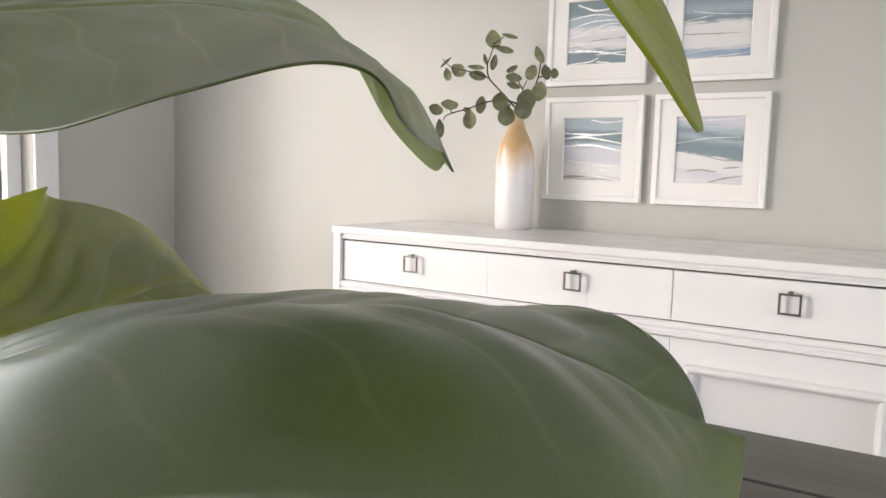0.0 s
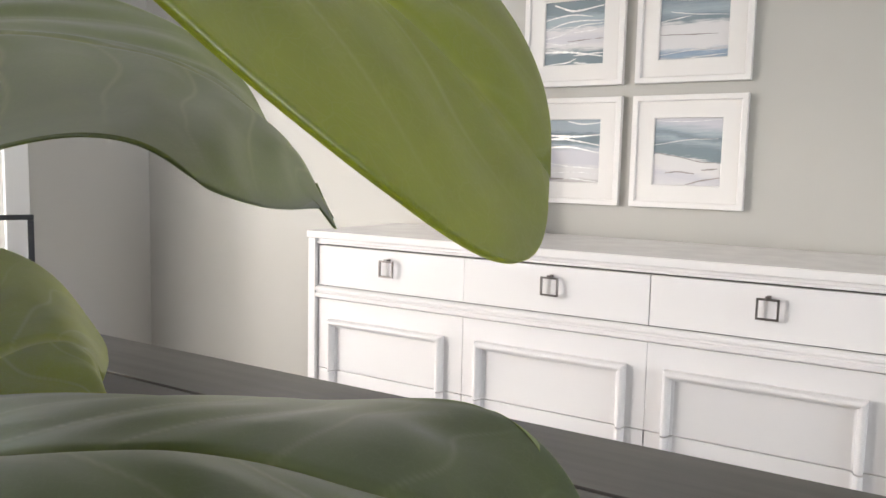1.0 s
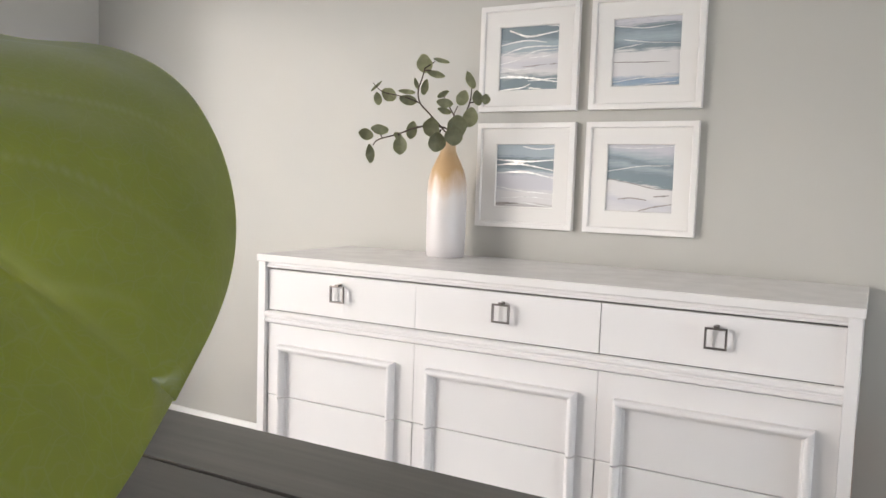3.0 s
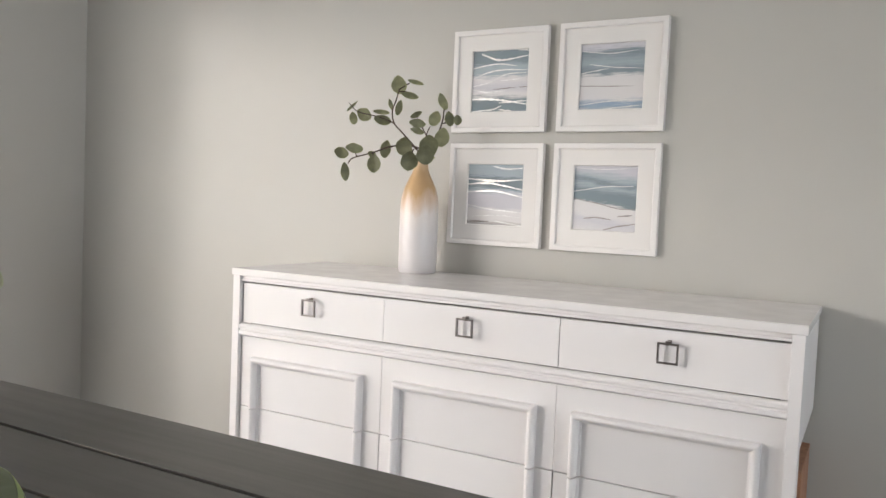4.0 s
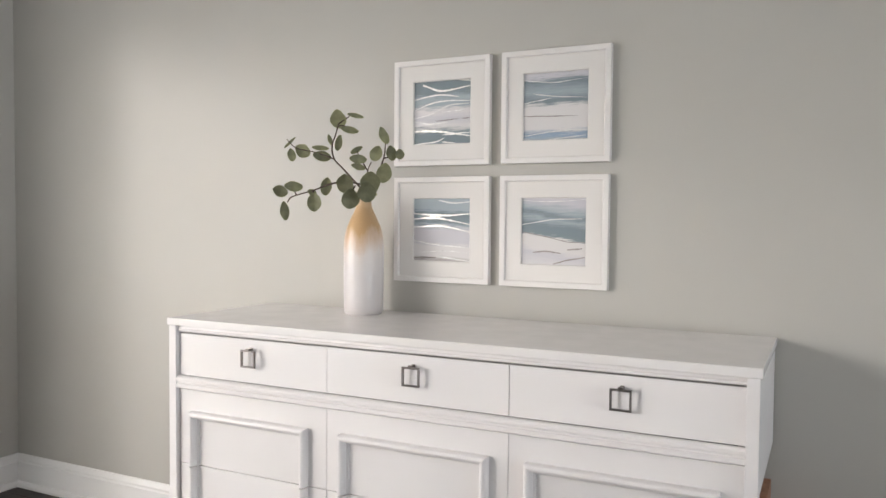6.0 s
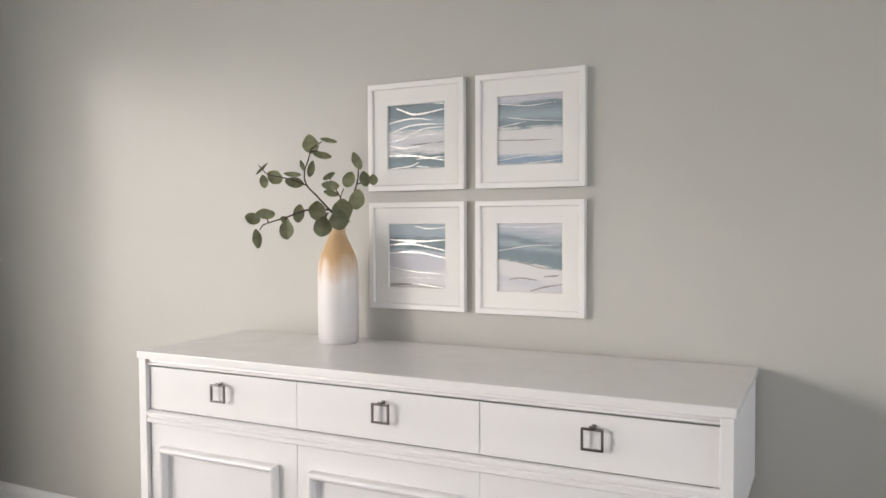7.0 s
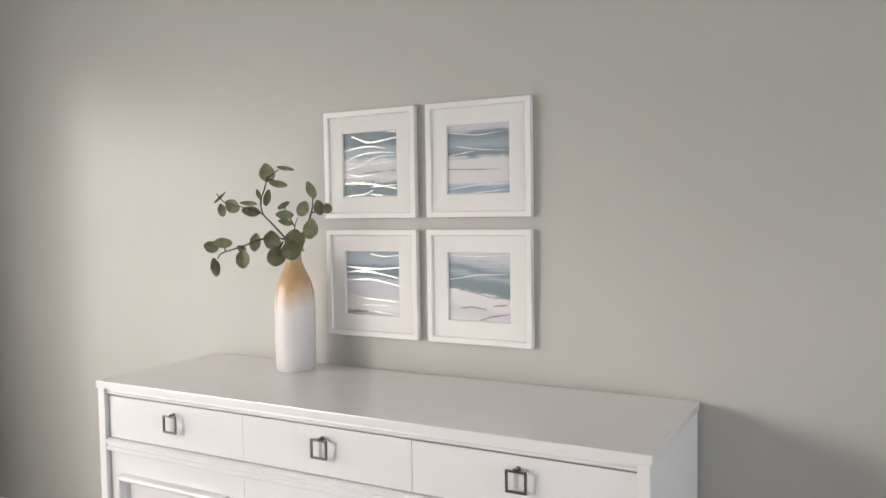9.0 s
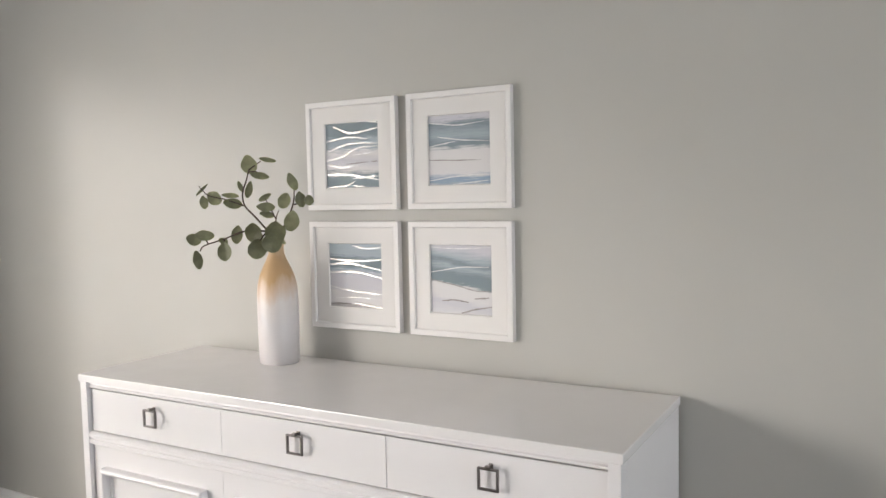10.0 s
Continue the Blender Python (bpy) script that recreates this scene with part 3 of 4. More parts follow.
def framed_print(x, z, size, stops, slope, seed, strokes, marks, label):
    t = thing("framed_print", (x, 0, z), label, "picture", "four framed prints on the wall")
    h, bar, deep = size / 2, 0.0165, 0.020
    for a, b, s in (((-h, -h), (h, -h), (0, 1)), ((-h, h), (h, h), (0, -1)), ((-h, -h), (-h, h), (1, 0)), ((h, -h), (h, h), (-1, 0))):
        bm = bmesh.new()
        prof = [(0, 0.001), (0, deep - 0.001), (0.001, deep), (bar - 0.003, deep), (bar - 0.001, deep - 0.002), (bar, deep - 0.004), (bar, 0.001)]
        pa, pb = Vector((a[0], 0, a[1])), Vector((b[0], 0, b[1]))
        way, inw = (pb - pa).normalized(), Vector((s[0], 0, s[1]))
        r0 = [bm.verts.new(pa + inw * w + Vector((0, -d, 0)) + way * w) for w, d in prof]
        r1 = [bm.verts.new(pb + inw * w + Vector((0, -d, 0)) - way * w) for w, d in prof]
        for k in range(len(prof)):
            j = (k + 1) % len(prof)
            bm.faces.new((r0[k], r0[j], r1[j], r1[k]))
        bm.faces.new(r0)
        bm.faces.new(r1)
        part("frame_bar", bm, FRAME_WHITE, t)
    # mat with a bevelled window
    i, o, y0, y1 = 0.0895, h - bar + 0.0005, -0.0135, -0.0105
    bm = bmesh.new()
    rows = [[bm.verts.new((cx * e, yy, cz * e)) for cx, cz in ((-1, -1), (1, -1), (1, 1), (-1, 1))] for e, yy in ((o, y0), (i + 0.002, y0), (i, y1), (i, -0.008), (o, -0.008))]
    for r0, r1 in zip(rows, rows[1:] + rows[:1]):
        for k in range(4):
            bm.faces.new((r0[k], r0[(k + 1) % 4], r1[(k + 1) % 4], r1[k]))
    part("mat", bm, MAT_BOARD, t, "white mat board with bevelled window")
    art = part("artwork", box(-i - 0.004, i + 0.004, -0.0075, -0.006, -i - 0.004, i + 0.004), painting("watercolour_bands", stops, slope, seed), t, "blue-grey and white abstract sea painting")
    for pts, wide, mat, nm in [(p, w, FOIL, "foil_stroke") for p, w in strokes] + [(p, w, TAUPE_INK, "ink_stroke") for p, w in marks]:
        line = curve_points([((u - 0.5) * 2 * i, 0, (0.5 - v) * 2 * i) for u, v in pts], 18)
        bm = bmesh.new()
        rows = []
        for n, p in enumerate(line):
            f = n / (len(line) - 1)
            w = wide * (0.35 + 0.65 * math.sin(math.pi * min(1, 0.12 + f * 0.85))) * (1 + 0.5 * noise.noise(Vector((f * 7 + seed, wide * 900, seed * 3))) + 0.55 * noise.noise(Vector((f * 34 + seed, wide * 500, seed))))
            wob = 0.0011 * noise.noise(Vector((f * 5, seed * 2.3, wide * 700))) + 0.0006 * noise.noise(Vector((f * 23, seed * 1.7, wide * 300)))
            rows.append([bm.verts.new((min(i, max(-i, p.x)), -0.0078 - 0.0003 * abs(s), min(i, max(-i, p.z + s * w + wob)))) for s in (-1, 0, 1)])
        for a, b in zip(rows, rows[1:]):
            for k in range(2):
                bm.faces.new((a[k], a[k + 1], b[k + 1], b[k]))
        part(nm, bm, mat, art, "silver foil stroke" if mat is FOIL else "")
    return t


TAUPE_INK = painted("taupe_ink", (0.30, 0.27, 0.26), 0.2, 0.7, 200, 0.1, 0.0002, 60)
SIZE, T1, T2, T3 = 0.303, 0.0013, 0.0021, 0.0028
framed_print(0.605, 1.3785, SIZE, [(0.0, SLATE), (0.20, SLATE), (0.27, MID), (0.40, MID), (0.46, PALE), (0.60, LILAC), (0.72, PALE), (0.80, SLATE), (1.0, SLATE)], 0.0, 1.0,
             [([(0.15, 0.05), (0.5, 0.16), (1, 0.1)], T3), ([(0.8, 0.0), (1, 0.02)], T2), ([(0, 0.28), (0.4, 0.22), (0.8, 0.26)], T2), ([(0, 0.45), (0.4, 0.33), (1, 0.33)], T2),
              ([(0, 0.58), (0.3, 0.52), (0.6, 0.40), (1, 0.37)], T2), ([(0.5, 0.5), (1, 0.46)], T1), ([(0, 0.63), (0.3, 0.68), (0.6, 0.66)], T2), ([(0, 0.79), (0.4, 0.80), (1, 0.89)], T3),
              ([(0.5, 0.86), (1, 0.83)], T2), ([(0, 1.0), (0.4, 0.96), (0.55, 0.90)], T2), ([(0.5, 0.97), (0.75, 0.995)], T2)],
             [([(0.38, 0.635), (0.8, 0.61)], T1), ([(0.85, 0.61), (1.0, 0.605)], T1)], "white square framed sea print with many foil strokes")
framed_print(0.943, 1.3785, SIZE, [(0.0, LILAC), (0.08, LILAC), (0.13, SLATE), (0.30, MID), (0.44, SLATE), (0.50, PALE), (0.82, PALE), (0.90, BLUE), (0.97, MID), (1.0, LILAC)], 0.0, 4.0,
             [([(0, 0.09), (0.45, 0.15), (0.9, 0.12)], T1), ([(0.15, 0.30), (0.5, 0.36), (1, 0.40)], T1), ([(0, 0.44), (0.45, 0.38)], T1), ([(0, 0.93), (0.5, 0.88), (1, 0.86)], T1), ([(0.4, 0.995), (1, 0.95)], T1)],
             [([(0, 0.63), (0.4, 0.65), (0.85, 0.66)], T1)], "white square framed sea print with a dark upper band")
framed_print(0.606, 1.0425, SIZE, [(0.0, MID), (0.18, MID), (0.22, SLATE), (0.36, SLATE), (0.42, MID), (0.47, LILAC), (0.68, LILAC), (0.74, PALE), (0.90, PALE), (0.95, TAUPE), (1.0, LILAC)], 0.03, 7.0,
             [([(0.45, 0.03), (0.7, 0.07), (1, 0.05)], T2), ([(0, 0.24), (0.5, 0.27), (1, 0.24)], T3), ([(0, 0.33), (0.4, 0.31), (1, 0.41)], T3), ([(0, 0.46), (0.5, 0.44), (1, 0.53)], T3),
              ([(0, 0.68), (0.4, 0.74), (1, 0.78)], T2), ([(0.1, 0.87), (0.5, 0.84), (1, 0.86)], T1), ([(0.45, 0.93), (0.7, 0.96), (1, 0.995)], T2)],
             [([(0, 0.96), (0.4, 0.95)], T3)], "white square framed sea print with foil waves across the middle")
framed_print(0.9415, 1.0425, SIZE, [(0.0, LILAC), (0.14, MID), (0.20, SLATE), (0.27, MID), (0.36, SLATE), (0.50, SLATE), (0.53, PALE), (0.70, PALE), (0.78, LILAC), (1.0, PALE)], 0.14, 11.0,
             [([(0, 0.40), (0.5, 0.32), (0.95, 0.31)], T1), ([(0, 0.03), (0.5, 0.05), (1, 0.02)], T1)],
             [([(0, 0.51), (0.4, 0.58), (0.7, 0.65), (1, 0.66)], T1), ([(0.18, 0.82), (0.4, 0.80), (0.62, 0.83)], T2), ([(0.5, 0.99), (0.75, 0.92), (1, 0.88)], T2), ([(0.72, 0.77), (0.95, 0.75)], T2)],
             "white square framed sea print with a slanting dark band")

# ---- vase with eucalyptus ----
VX, VY = 0.408, -0.111
vase = thing("vase", (VX, VY, 0.8), "tall white ceramic vase with amber glazed neck on the dresser", "vase")
part("body", lathe([(0.0, 0.0), (0.052, 0.0), (0.055, 0.003), (0.0565, 0.02), (0.0575, 0.10), (0.0575, 0.19), (0.055, 0.222), (0.048, 0.250), (0.037, 0.275), (0.028, 0.293), (0.0225, 0.308), (0.021, 0.326), (0.0225, 0.333), (0.021, 0.335), (0.018, 0.330), (0.017, 0.30), (0.03, 0.27), (0.05, 0.21), (0.05, 0.02), (0.0, 0.015)]), VASE, vase, smooth=True)


def round_leaf(a, b, seed):
    """A small rounded leaf in the xz plane, stalk end at -z, cupped, with thickness."""
    bm = bmesh.new()
    rim = 20
    layers = []
    for side in (1, -1):
        mid = bm.verts.new((0, side * 0.0004, 0))
        ring, inner = [], []
        for k in range(rim):
            f = 2 * math.pi * k / rim
            s, c = math.sin(f), math.cos(f)
            taper = 1 - 0.16 * max(0.0, c) ** 2 - 0.08 * max(0.0, -c) + 0.11 * noise.noise(Vector((s * 1.6, c * 1.6, seed * 1.37)))
            for lst, e in ((inner, 0.55), (ring, 1.0)):
                x, z = a * s * taper * e, b * (c + (0.10 * c ** 9 if c > 0 else 0)) * (1 + 0.07 * noise.noise(Vector((s * 1.9, c * 1.9, seed * 2.1 + 5)))) * e
                cup = (0.10 + 0.12 * (seed % 3)) * abs(x) * 0.9 + 0.14 * (z * z / b)
                lst.append(bm.verts.new((x, -cup + side * 0.0004 + 0.06 * a * math.sin(2 * f + seed) * e, z)))
        for k in range(rim):
            j = (k + 1) % rim
            bm.faces.new((mid, inner[k], inner[j]))
            bm.faces.new((inner[k], ring[k], ring[j], inner[j]))
        layers.append(ring)
    for k in range(rim):
        j = (k + 1) % rim
        bm.faces.new((layers[0][k], layers[0][j], layers[1][j], layers[1][k]))
    return bm


def sprig(name, stem, twigs, leaves, seed):
    """Stem points and leaves are (across, out, up) from the vase's mouth: across runs along the wall, out from it."""
    t = thing(name, (VX + 0.006, VY, 1.135), "eucalyptus sprig with round grey-green leaves in the vase", "plant", "eucalyptus sprigs")
    pts = curve_points([(x, -o, z) for x, o, z in stem], 6)
    part("stem", tube(pts, [0.0034 - 0.0018 * i / len(pts) for i in range(len(pts))], 6), TWIG, t, smooth=True)
    for tw in twigs:
        q = curve_points([(x, -o, z) for x, o, z in tw], 5)
        part("twig", tube(q, [0.0021 - 0.0010 * i / len(q) for i in range(len(q))], 5), TWIG, t, smooth=True)
    rnd = random.Random(seed)
    for n, (x, o, z, a, b, lean) in enumerate(leaves):
        lf = part("leaf", round_leaf(a * 1.1, b * 1.08, seed + n), EUCA, t, smooth=True)
        lf.matrix_local = pose(x, -o, z, 0, 0, 38 + rnd.uniform(-16, 16)) @ pose(0, 0, 0, rnd.uniform(-14, 14), -lean, 0)
    return t

sprig("eucalyptus_sprig", [(0.0, 0.0, -0.2), (0.004, 0, -0.004), (-0.017, 0.01, 0.03), (-0.063, 0.02, 0.079), (-0.089, 0.03, 0.109), (-0.096, 0.03, 0.145), (-0.091, 0.02, 0.178), (-0.088, 0.01, 0.209)],
      [[(-0.089, 0.03, 0.108), (-0.116, 0.045, 0.12), (-0.152, 0.05, 0.13), (-0.201, 0.06, 0.141), (-0.235, 0.06, 0.168)], [(-0.088, 0.01, 0.205), (-0.07, 0.0, 0.205), (-0.055, 0.0, 0.196)], [(-0.09, 0.01, 0.21), (-0.07, -0.02, 0.235)]],
      [(-0.095, 0.0, 0.225, 0.0212, 0.0249, 10), (-0.061, -0.04, 0.239, 0.0062, 0.0225, 80), (-0.055, 0.0, 0.193, 0.0094, 0.0237, 80), (-0.224, 0.06, 0.157, 0.0037, 0.0212, -45), (-0.216, 0.06, 0.12, 0.0112, 0.0175, 10),
       (-0.182, 0.05, 0.132, 0.0181, 0.0218, 60), (-0.121, 0.05, 0.139, 0.0069, 0.0218, 85), (-0.123, 0.04, 0.116, 0.0137, 0.0237, 80), (-0.08, 0.02, 0.153, 0.0100, 0.0218, -10), (-0.103, 0.03, 0.163, 0.0062, 0.0156, 25)], 21)
sprig("eucalyptus_sprig", [(0.003, 0.0, -0.2), (0.010, 0.006, -0.004), (0.001, 0.03, 0.034), (-0.069, 0.05, 0.039), (-0.134, 0.07, 0.017), (-0.191, 0.09, -0.001), (-0.209, 0.09, -0.017)],
      [[(-0.134, 0.07, 0.017), (-0.126, 0.078, -0.002)], [(-0.18, 0.086, 0.003), (-0.187, 0.09, 0.02)], [(-0.06, 0.05, 0.04), (-0.09, 0.05, 0.034)], [(-0.01, 0.04, 0.03), (0.0, 0.08, 0.005)]],
      [(-0.031, 0.06, 0.035, 0.0225, 0.0237, 0), (-0.021, 0.05, 0.021, 0.0125, 0.0150, 0), (0.002, 0.085, -0.008, 0.0237, 0.0249, 0), (-0.103, 0.05, 0.028, 0.0150, 0.0237, -10), (-0.121, 0.08, -0.018, 0.0187, 0.0237, 0),
       (-0.136, 0.07, 0.011, 0.0094, 0.0125, 60), (-0.187, 0.09, 0.028, 0.0137, 0.0237, 85), (-0.24, 0.08, 0.015, 0.0156, 0.0200, 70), (-0.219, 0.09, -0.042, 0.0125, 0.0249, 10)], 43)
sprig("eucalyptus_sprig", [(-0.003, 0.0, -0.2), (0.006, 0, -0.004), (0.018, 0.0, 0.036), (0.048, 0, 0.084), (0.055, -0.01, 0.12), (0.058, -0.01, 0.151)],
      [[(0.008, 0.002, 0.004), (0.012, 0.02, 0.03), (0.025, 0.03, 0.073), (0.036, 0.03, 0.097)], [(0.025, 0.03, 0.07), (0.008, 0.03, 0.097), (-0.012, 0.03, 0.128)], [(0.055, -0.01, 0.11), (0.08, -0.03, 0.117)], [(0.02, 0.0, 0.036), (0.05, 0.05, 0.036)], [(0.03, 0.0, 0.05), (0.06, 0.015, 0.06)]],
      [(-0.014, 0.03, 0.131, 0.0075, 0.0175, -60), (-0.001, 0.04, 0.105, 0.0119, 0.0225, 85), (-0.006, 0.03, 0.084, 0.0087, 0.0187, 75), (0.039, 0.01, 0.121, 0.0162, 0.0206, -25), (0.053, -0.01, 0.172, 0.0125, 0.0237, 20),
       (0.072, -0.02, 0.123, 0.0137, 0.0200, 10), (0.093, -0.03, 0.121, 0.0125, 0.0131, 0), (0.072, 0.02, 0.064, 0.0200, 0.0256, -10), (0.057, 0.07, 0.036, 0.0262, 0.0281, 0), (0.051, 0.08, 0.01, 0.0249, 0.0249, 0), (0.044, 0.03, 0.01, 0.0056, 0.0112, 60)], 65)

# ---- brass dish and black chair ----
dish = thing("brass_dish", (0.835, -1.757, 0.78), "small shiny brass dish on the dark table", "dish")
part("bowl", lathe([(0, 0.0), (0.022, 0.0), (0.024, 0.004), (0.034, 0.014), (0.043, 0.028), (0.0445, 0.030), (0.042, 0.0295), (0.031, 0.016), (0.018, 0.006), (0, 0.005)], 40), BRASS, dish, smooth=True)


def metal_chair():
    """Black square-tube chair beside the glazed door, back to the wall."""
    t = thing("metal_chair", (-0.9035, -0.968, 0), "black square-tube metal chair beside the glazed door", "chair", turn=-25)
    r, tube_w = 0.222, 0.009

    def bar(n, x0, x1, y0, y1, z0, z1):
        part(n, box(x0, x1, y0, y1, z0, z1, 0.002), BLACK_IRON, t)

    for s in (-1, 1):
        y = s * r
        bar("back_leg", -0.21 - tube_w, -0.21 + tube_w, y - tube_w, y + tube_w, 0, 0.785)
        bar("front_leg", 0.21 - tube_w, 0.21 + tube_w, y - tube_w, y + tube_w, 0, 0.43)
        bar("seat_rail", -0.20, 0.20, y - tube_w, y + tube_w, 0.41, 0.43)
    bar("top_rail", -0.21 - tube_w, -0.21 + tube_w, -r - tube_w, r + tube_w, 0.786, 0.803)
    bar("seat_rail", -0.21 - tube_w, -0.21 + tube_w, -r + tube_w, r - tube_w, 0.41, 0.43)
    bar("seat_rail", 0.21 - tube_w, 0.21 + tube_w, -r + tube_w, r - tube_w, 0.41, 0.43)
    bar("seat", -0.215, 0.225, -r - 0.005, r + 0.005, 0.4305, 0.448)
    return t


metal_chair()

# ---- fig plant on the table ----


def blade_points(mid, roll0, roll1, W, a, b, dn, df, fold, sweep, ratio, sweepf, rollm, foldf, notch, tip_near, tip_far, u, v):
    """A leaf blade round a Bezier midrib: width by u^a (1-u)^b, each half bent along an arc and swept towards a notched tip."""
    u = u[:, None]
    B = (1 - u) ** 3 * mid[0] + 3 * u * (1 - u) ** 2 * mid[1] + 3 * u * u * (1 - u) * mid[2] + u ** 3 * mid[3]
    T = 3 * (1 - u) ** 2 * (mid[1] - mid[0]) + 6 * u * (1 - u) * (mid[2] - mid[1]) + 3 * u * u * (mid[3] - mid[2])
    T /= np.linalg.norm(T, axis=1, keepdims=True) + 1e-9
    S = np.cross(T, [0, 0, 1.0])
    S /= np.linalg.norm(S, axis=1, keepdims=True) + 1e-9
    N = np.cross(S, T)
    r = roll0 + (roll1 - roll0) * u + rollm * 4 * u * (1 - u)
    S2, N2 = S * np.cos(r) + N * np.sin(r), N * np.cos(r) - S * np.sin(r)
    w = np.maximum(u, 0) ** a * np.maximum(1 - u, 0) ** b
    w = w / ((a / (a + b)) ** a * (b / (a + b)) ** b) * W
    vv = v[None, :, None]
    near = vv > 0
    w = w[:, :, None] * np.where(near, 1, ratio)
    dr = np.where(near, dn, df)
    dr = np.where(np.abs(dr) < 1e-3, 1e-3, dr)
    side = np.sin(np.abs(dr) * np.abs(vv)) / np.abs(dr)
    down = (1 - np.cos(dr * np.abs(vv))) / np.abs(dr) * np.sign(dr)
    P = B[:, None] + S2[:, None] * w * side * np.sign(vv) + N2[:, None] * w * (np.where(near, fold, foldf) * np.abs(vv) - down)
    end = notch * (1 - np.exp(-(vv / 0.12) ** 2)) - np.where(near, tip_near, tip_far) * vv ** 4
    return P + T[:, None] * W * (np.where(near, sweep, sweepf) * u[:, :, None] ** 3 * vv * vv + u[:, :, None] ** 6 * end), N2


def fig_leaf(plant, mid, shape, joint, seed, skin, puffed=0.0012):
    n, m = 240, 111
    u, v = np.linspace(0.0, 1.0, n) ** 0.8, np.linspace(-1, 1, m)
    u = 1 - (1 - u) ** 1.25
    P, N2 = blade_points(np.array(mid), *shape, u, v)
    vein = np.zeros((n, m))
    relief = np.zeros((n, m))
    for i in range(n):
        for j in range(m):
            av = abs(v[j])
            core = math.exp(-(av / 0.022) ** 2) * min(1.0, (1 - u[i]) * 8)
            q = (u[i] - 0.30 * av ** 0.85 + (0.035 if v[j] > 0 else 0.0)) * 7.5 + 0.34 * noise.noise(Vector((av * 3, u[i] * 4, seed + (7 if v[j] > 0 else 0))))
            off = abs(q - round(q))
            fade = max(0.0, 1 - av ** 3) * min(1.0, (1 - u[i]) * 9)
            rib = math.exp(-(off / (0.038 - 0.016 * av)) ** 2) * fade
            vein[i, j] = min(1.0, 0.9 * core + 0.45 * rib)
            puff = (0.5 - 0.5 * math.cos(2 * math.pi * q)) * min(1, av * 5) * fade
            relief[i, j] = puffed * puff - 0.0014 * core * min(1.0, (1 - u[i]) * 9) + 0.0016 * min(1.0, (1 - u[i]) * 9) * noise.noise(Vector((u[i] * 5 + seed, v[j] * 2.5, seed)))
    P = P + N2[:, None] * relief[:, :, None]
    verts, faces = [tuple(p) for p in P.reshape(-1, 3)], []
    for i in range(n - 1):
        for j in range(m - 1):
            k = i * m + j
            faces.append((k, k + 1, k + m + 1, k + m))
    me = bpy.data.meshes.new("leaf")
    me.from_pydata(verts, [], faces)
    at = me.attributes.new("vein", "FLOAT", "POINT")
    at.data.foreach_set("value", vein.reshape(-1).astype(np.float32))
    me.materials.append(skin)
    me.materials.append(FIG_UNDER)
    for p in me.polygons:
        p.use_smooth = True
    lf = new("leaf", me)
    lf.parent = plant
    lf.matrix_parent_inverse = plant.matrix_world.inverted()
    thick = lf.modifiers.new("thickness", "SOLIDIFY")
    thick.thickness, thick.offset, thick.material_offset = 0.0006, 0.0, 1
    a, c = Vector(mid[0]), Vector(mid[1])
    j = Vector(joint)
    q = curve_points([j, j.lerp(a, 0.5) + Vector((0, 0, 0.008)), a, a.lerp(c, 0.12)], 6)
    st = part("petiole", tube(q, [0.0028 - 0.0012 * i / len(q) for i in range(len(q))], 8), STEM, lf, smooth=True)
    return lf


PX, PY = 1.13, -2.22
fig = thing("fig_plant", (PX, PY, 0.78), "potted fig plant with broad glossy green leaves on the table", "plant")
part("pot", lathe([(0, 0.0), (0.045, 0.0), (0.048, 0.004), (0.058, 0.10), (0.060, 0.104), (0.060, 0.112), (0.056, 0.112), (0.054, 0.09), (0.0, 0.088)], 40), POT, fig, smooth=True)
part("soil", lathe([(0.0, 0.0895), (0.03, 0.096), (0.053, 0.0915)], 24), SOIL, fig, smooth=True)
part("trunk", tube(curve_points([(0, 0, 0.08), (0.004, -0.003, 0.16), (-0.003, 0.004, 0.26), (0.002, 0.0, 0.40)], 8), [0.007 - 0.003 * i / 24 for i in range(25)], 10), TWIG, fig, "thin woody trunk", smooth=True)
# first and third leaves wear the skin darkened for shade
fig_leaf(fig, [(1.1454, -2.0761, 1.0075), (1.3226, -2.0507, 1.0124), (1.3451, -2.0096, 1.0234), (1.3704, -2.0, 0.9648)], [-1.075, 0.355, 0.082, 0.674, 0.166, 0.014, -0.364, -0.283, 0.113, 0.756, -0.232, 0.129, -0.135, -0.099, 0.116, -0.276], (PX, PY, 0.990), 1.0, SHADED_FIG)
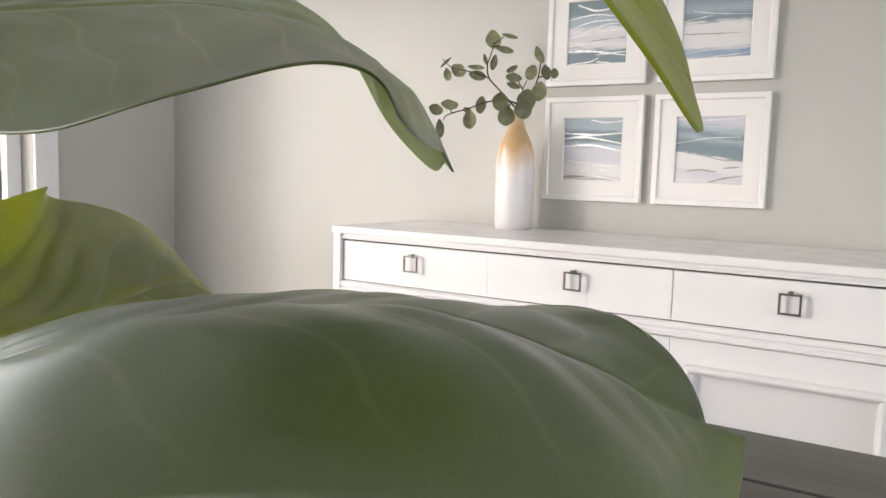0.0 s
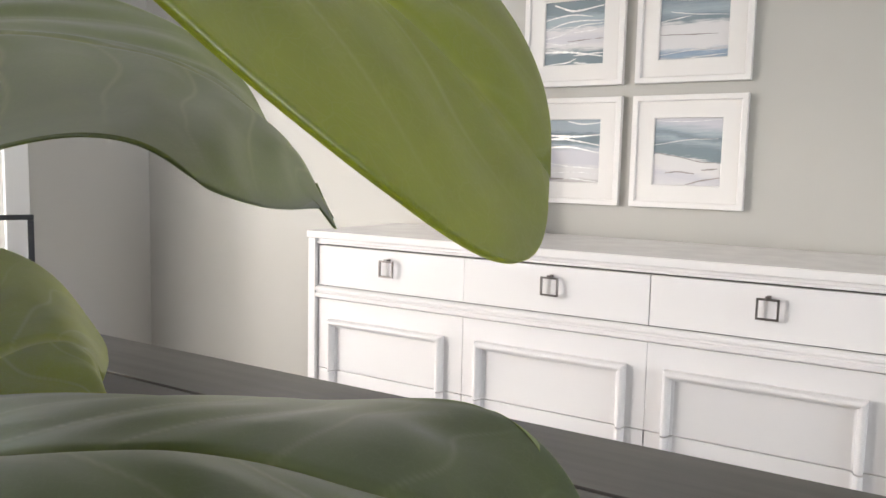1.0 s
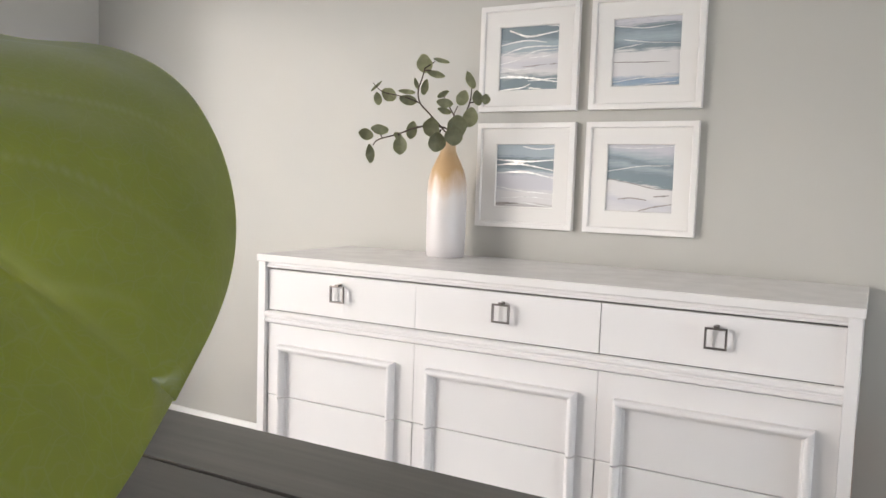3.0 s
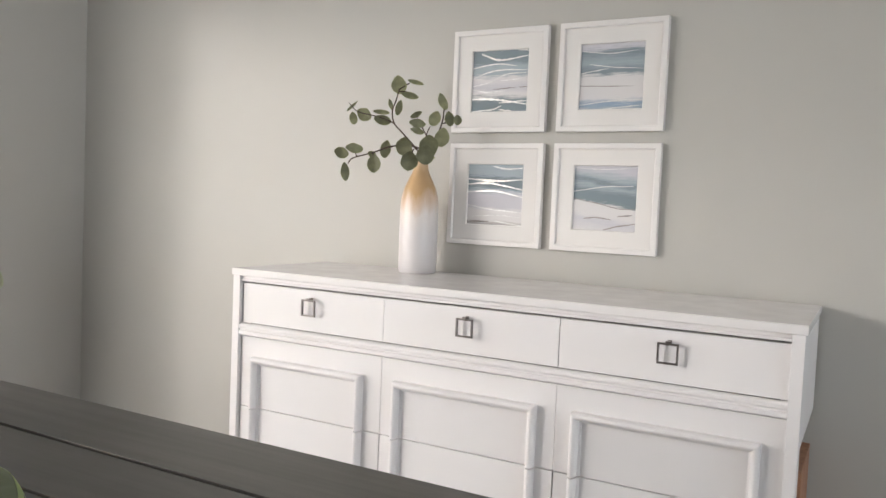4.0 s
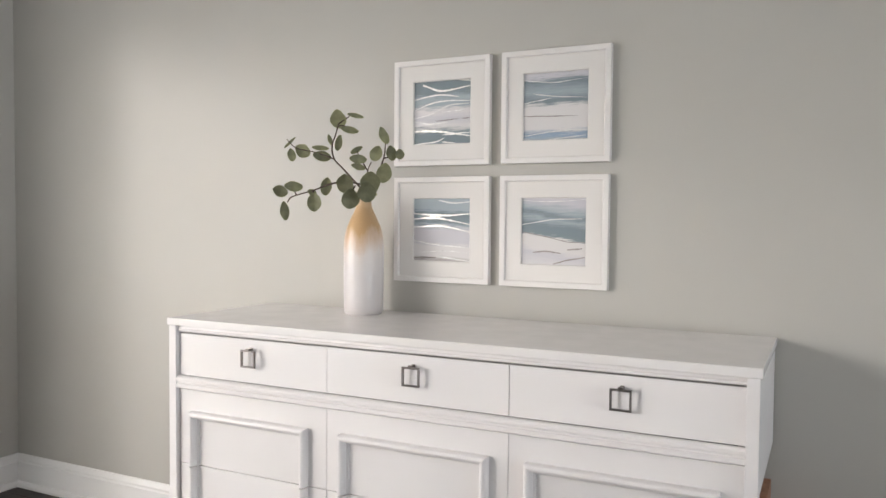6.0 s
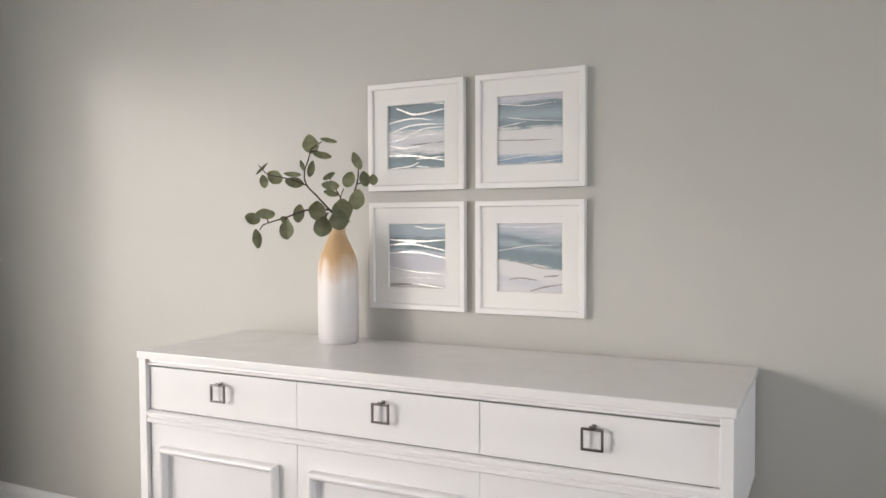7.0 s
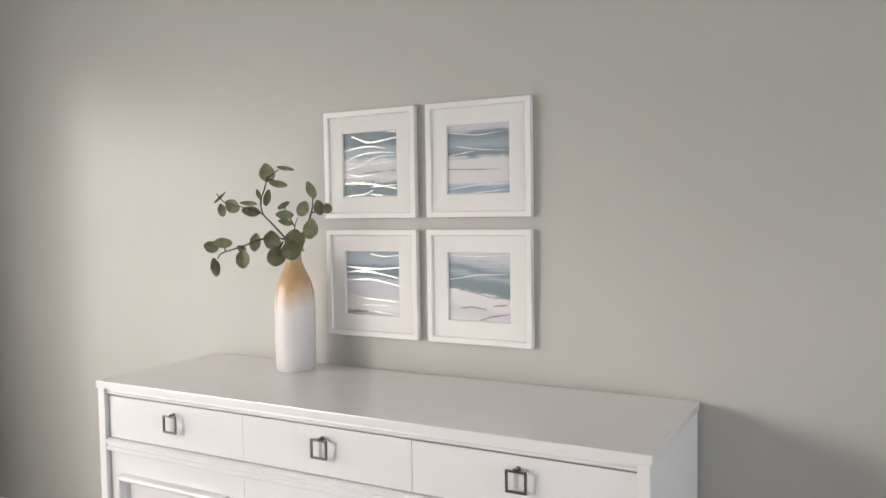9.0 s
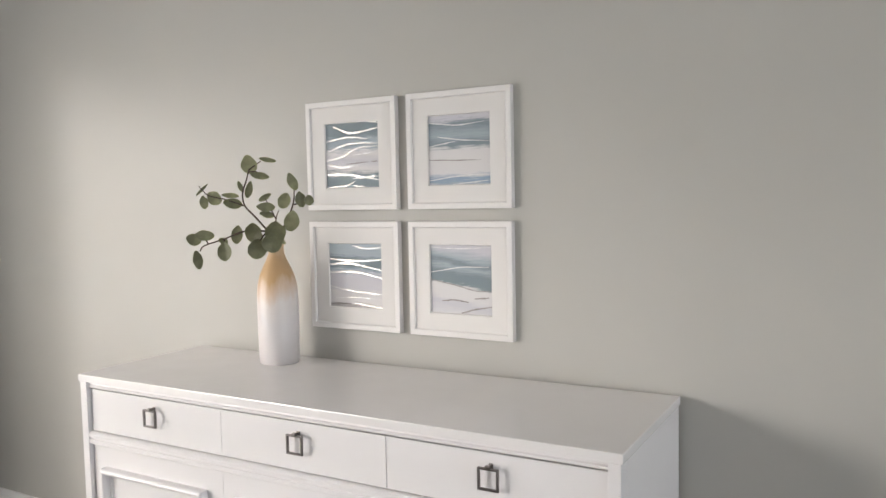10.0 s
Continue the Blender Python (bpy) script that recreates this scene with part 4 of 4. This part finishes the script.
fig_leaf(fig, [(1.168, -2.0828, 0.9213), (1.2422, -2.071, 0.8719), (1.2567, -1.9996, 0.9493), (1.2619, -1.9921, 0.912)], [-0.375, 0.374, 0.071, 0.448, 0.341, -0.117, -0.017, -0.654, 0.085, 1.347, 0.098, 0.119, 0.514, 0.043, -0.006, 0.062], (PX, PY, 0.900), 2.0, LIT_FIG, 0.0010)
fig_leaf(fig, [(1.2931, -2.1197, 0.9055), (1.42, -2.095, 0.9681), (1.4315, -2.0579, 0.9279), (1.4506, -2.0304, 0.9152)], [-0.211, -0.644, 0.058, 0.312, 0.463, 1.066, 0.583, -0.0, 0.196, 1.117, 0.162, 0.722, 0.388, 0.001, -0.041, 0.235], (PX, PY, 0.920), 3.0, SHADED_FIG, 0.0006)
fig_leaf(fig, [(1.3868, -2.1691, 1.1022), (1.3756, -2.0925, 1.0013), (1.4317, -2.0984, 1.0267), (1.4525, -2.0615, 0.9815)], [0.007, -0.775, 0.051, 0.325, 0.312, 0.116, 0.295, 0.044, 0.045, 1.151, 0.059, 0.388, 0.17, 0.02, 0.01, 0.02], (PX, PY, 1.090), 4.0, LIT_FIG, 0.0007)

# ---- floor planks ----
floor = tagged(new("floor", mesh_of("floor", box(LEFT - 0.1, RIGHT + 0.1, REAR - 0.1, 0.1, -0.1, -0.021), GAP)), "dark-stained hardwood plank floor", "floor", kind="structure")
PLANK_W = 0.083
rnd = random.Random(5)
rest = bmesh.new()
shared = {}
k = 0
y = -0.002
while y > REAR:
    x = LEFT - rnd.uniform(0, 0.9)
    while x < RIGHT:
        long = rnd.choice((0.9, 1.2, 1.5))
        x0, x1 = max(x, LEFT + 0.001), min(x + long, RIGHT - 0.001)
        if x1 - x0 > 0.02:
            if y > -1.3 and x0 < 0.6:
                key = round(x1 - x0, 2)
                if key not in shared:
                    shared[key] = mesh_of("plank", box(0, key - 0.0012, -PLANK_W + 0.001, 0, -0.02, 0.0, 0.0012, 1), FLOOR_WOOD)
                p = new("plank", shared[key])
                p.parent = floor
                p.location = (x0, y, 0)
            else:
                add_box(rest, x0, x1 - 0.0012, y - PLANK_W + 0.001, y, -0.02, 0.0)
        x += long
    y -= PLANK_W
boards = part("floor_boards", rest, FLOOR_WOOD, floor)
tagged(boards, kind="stuff")
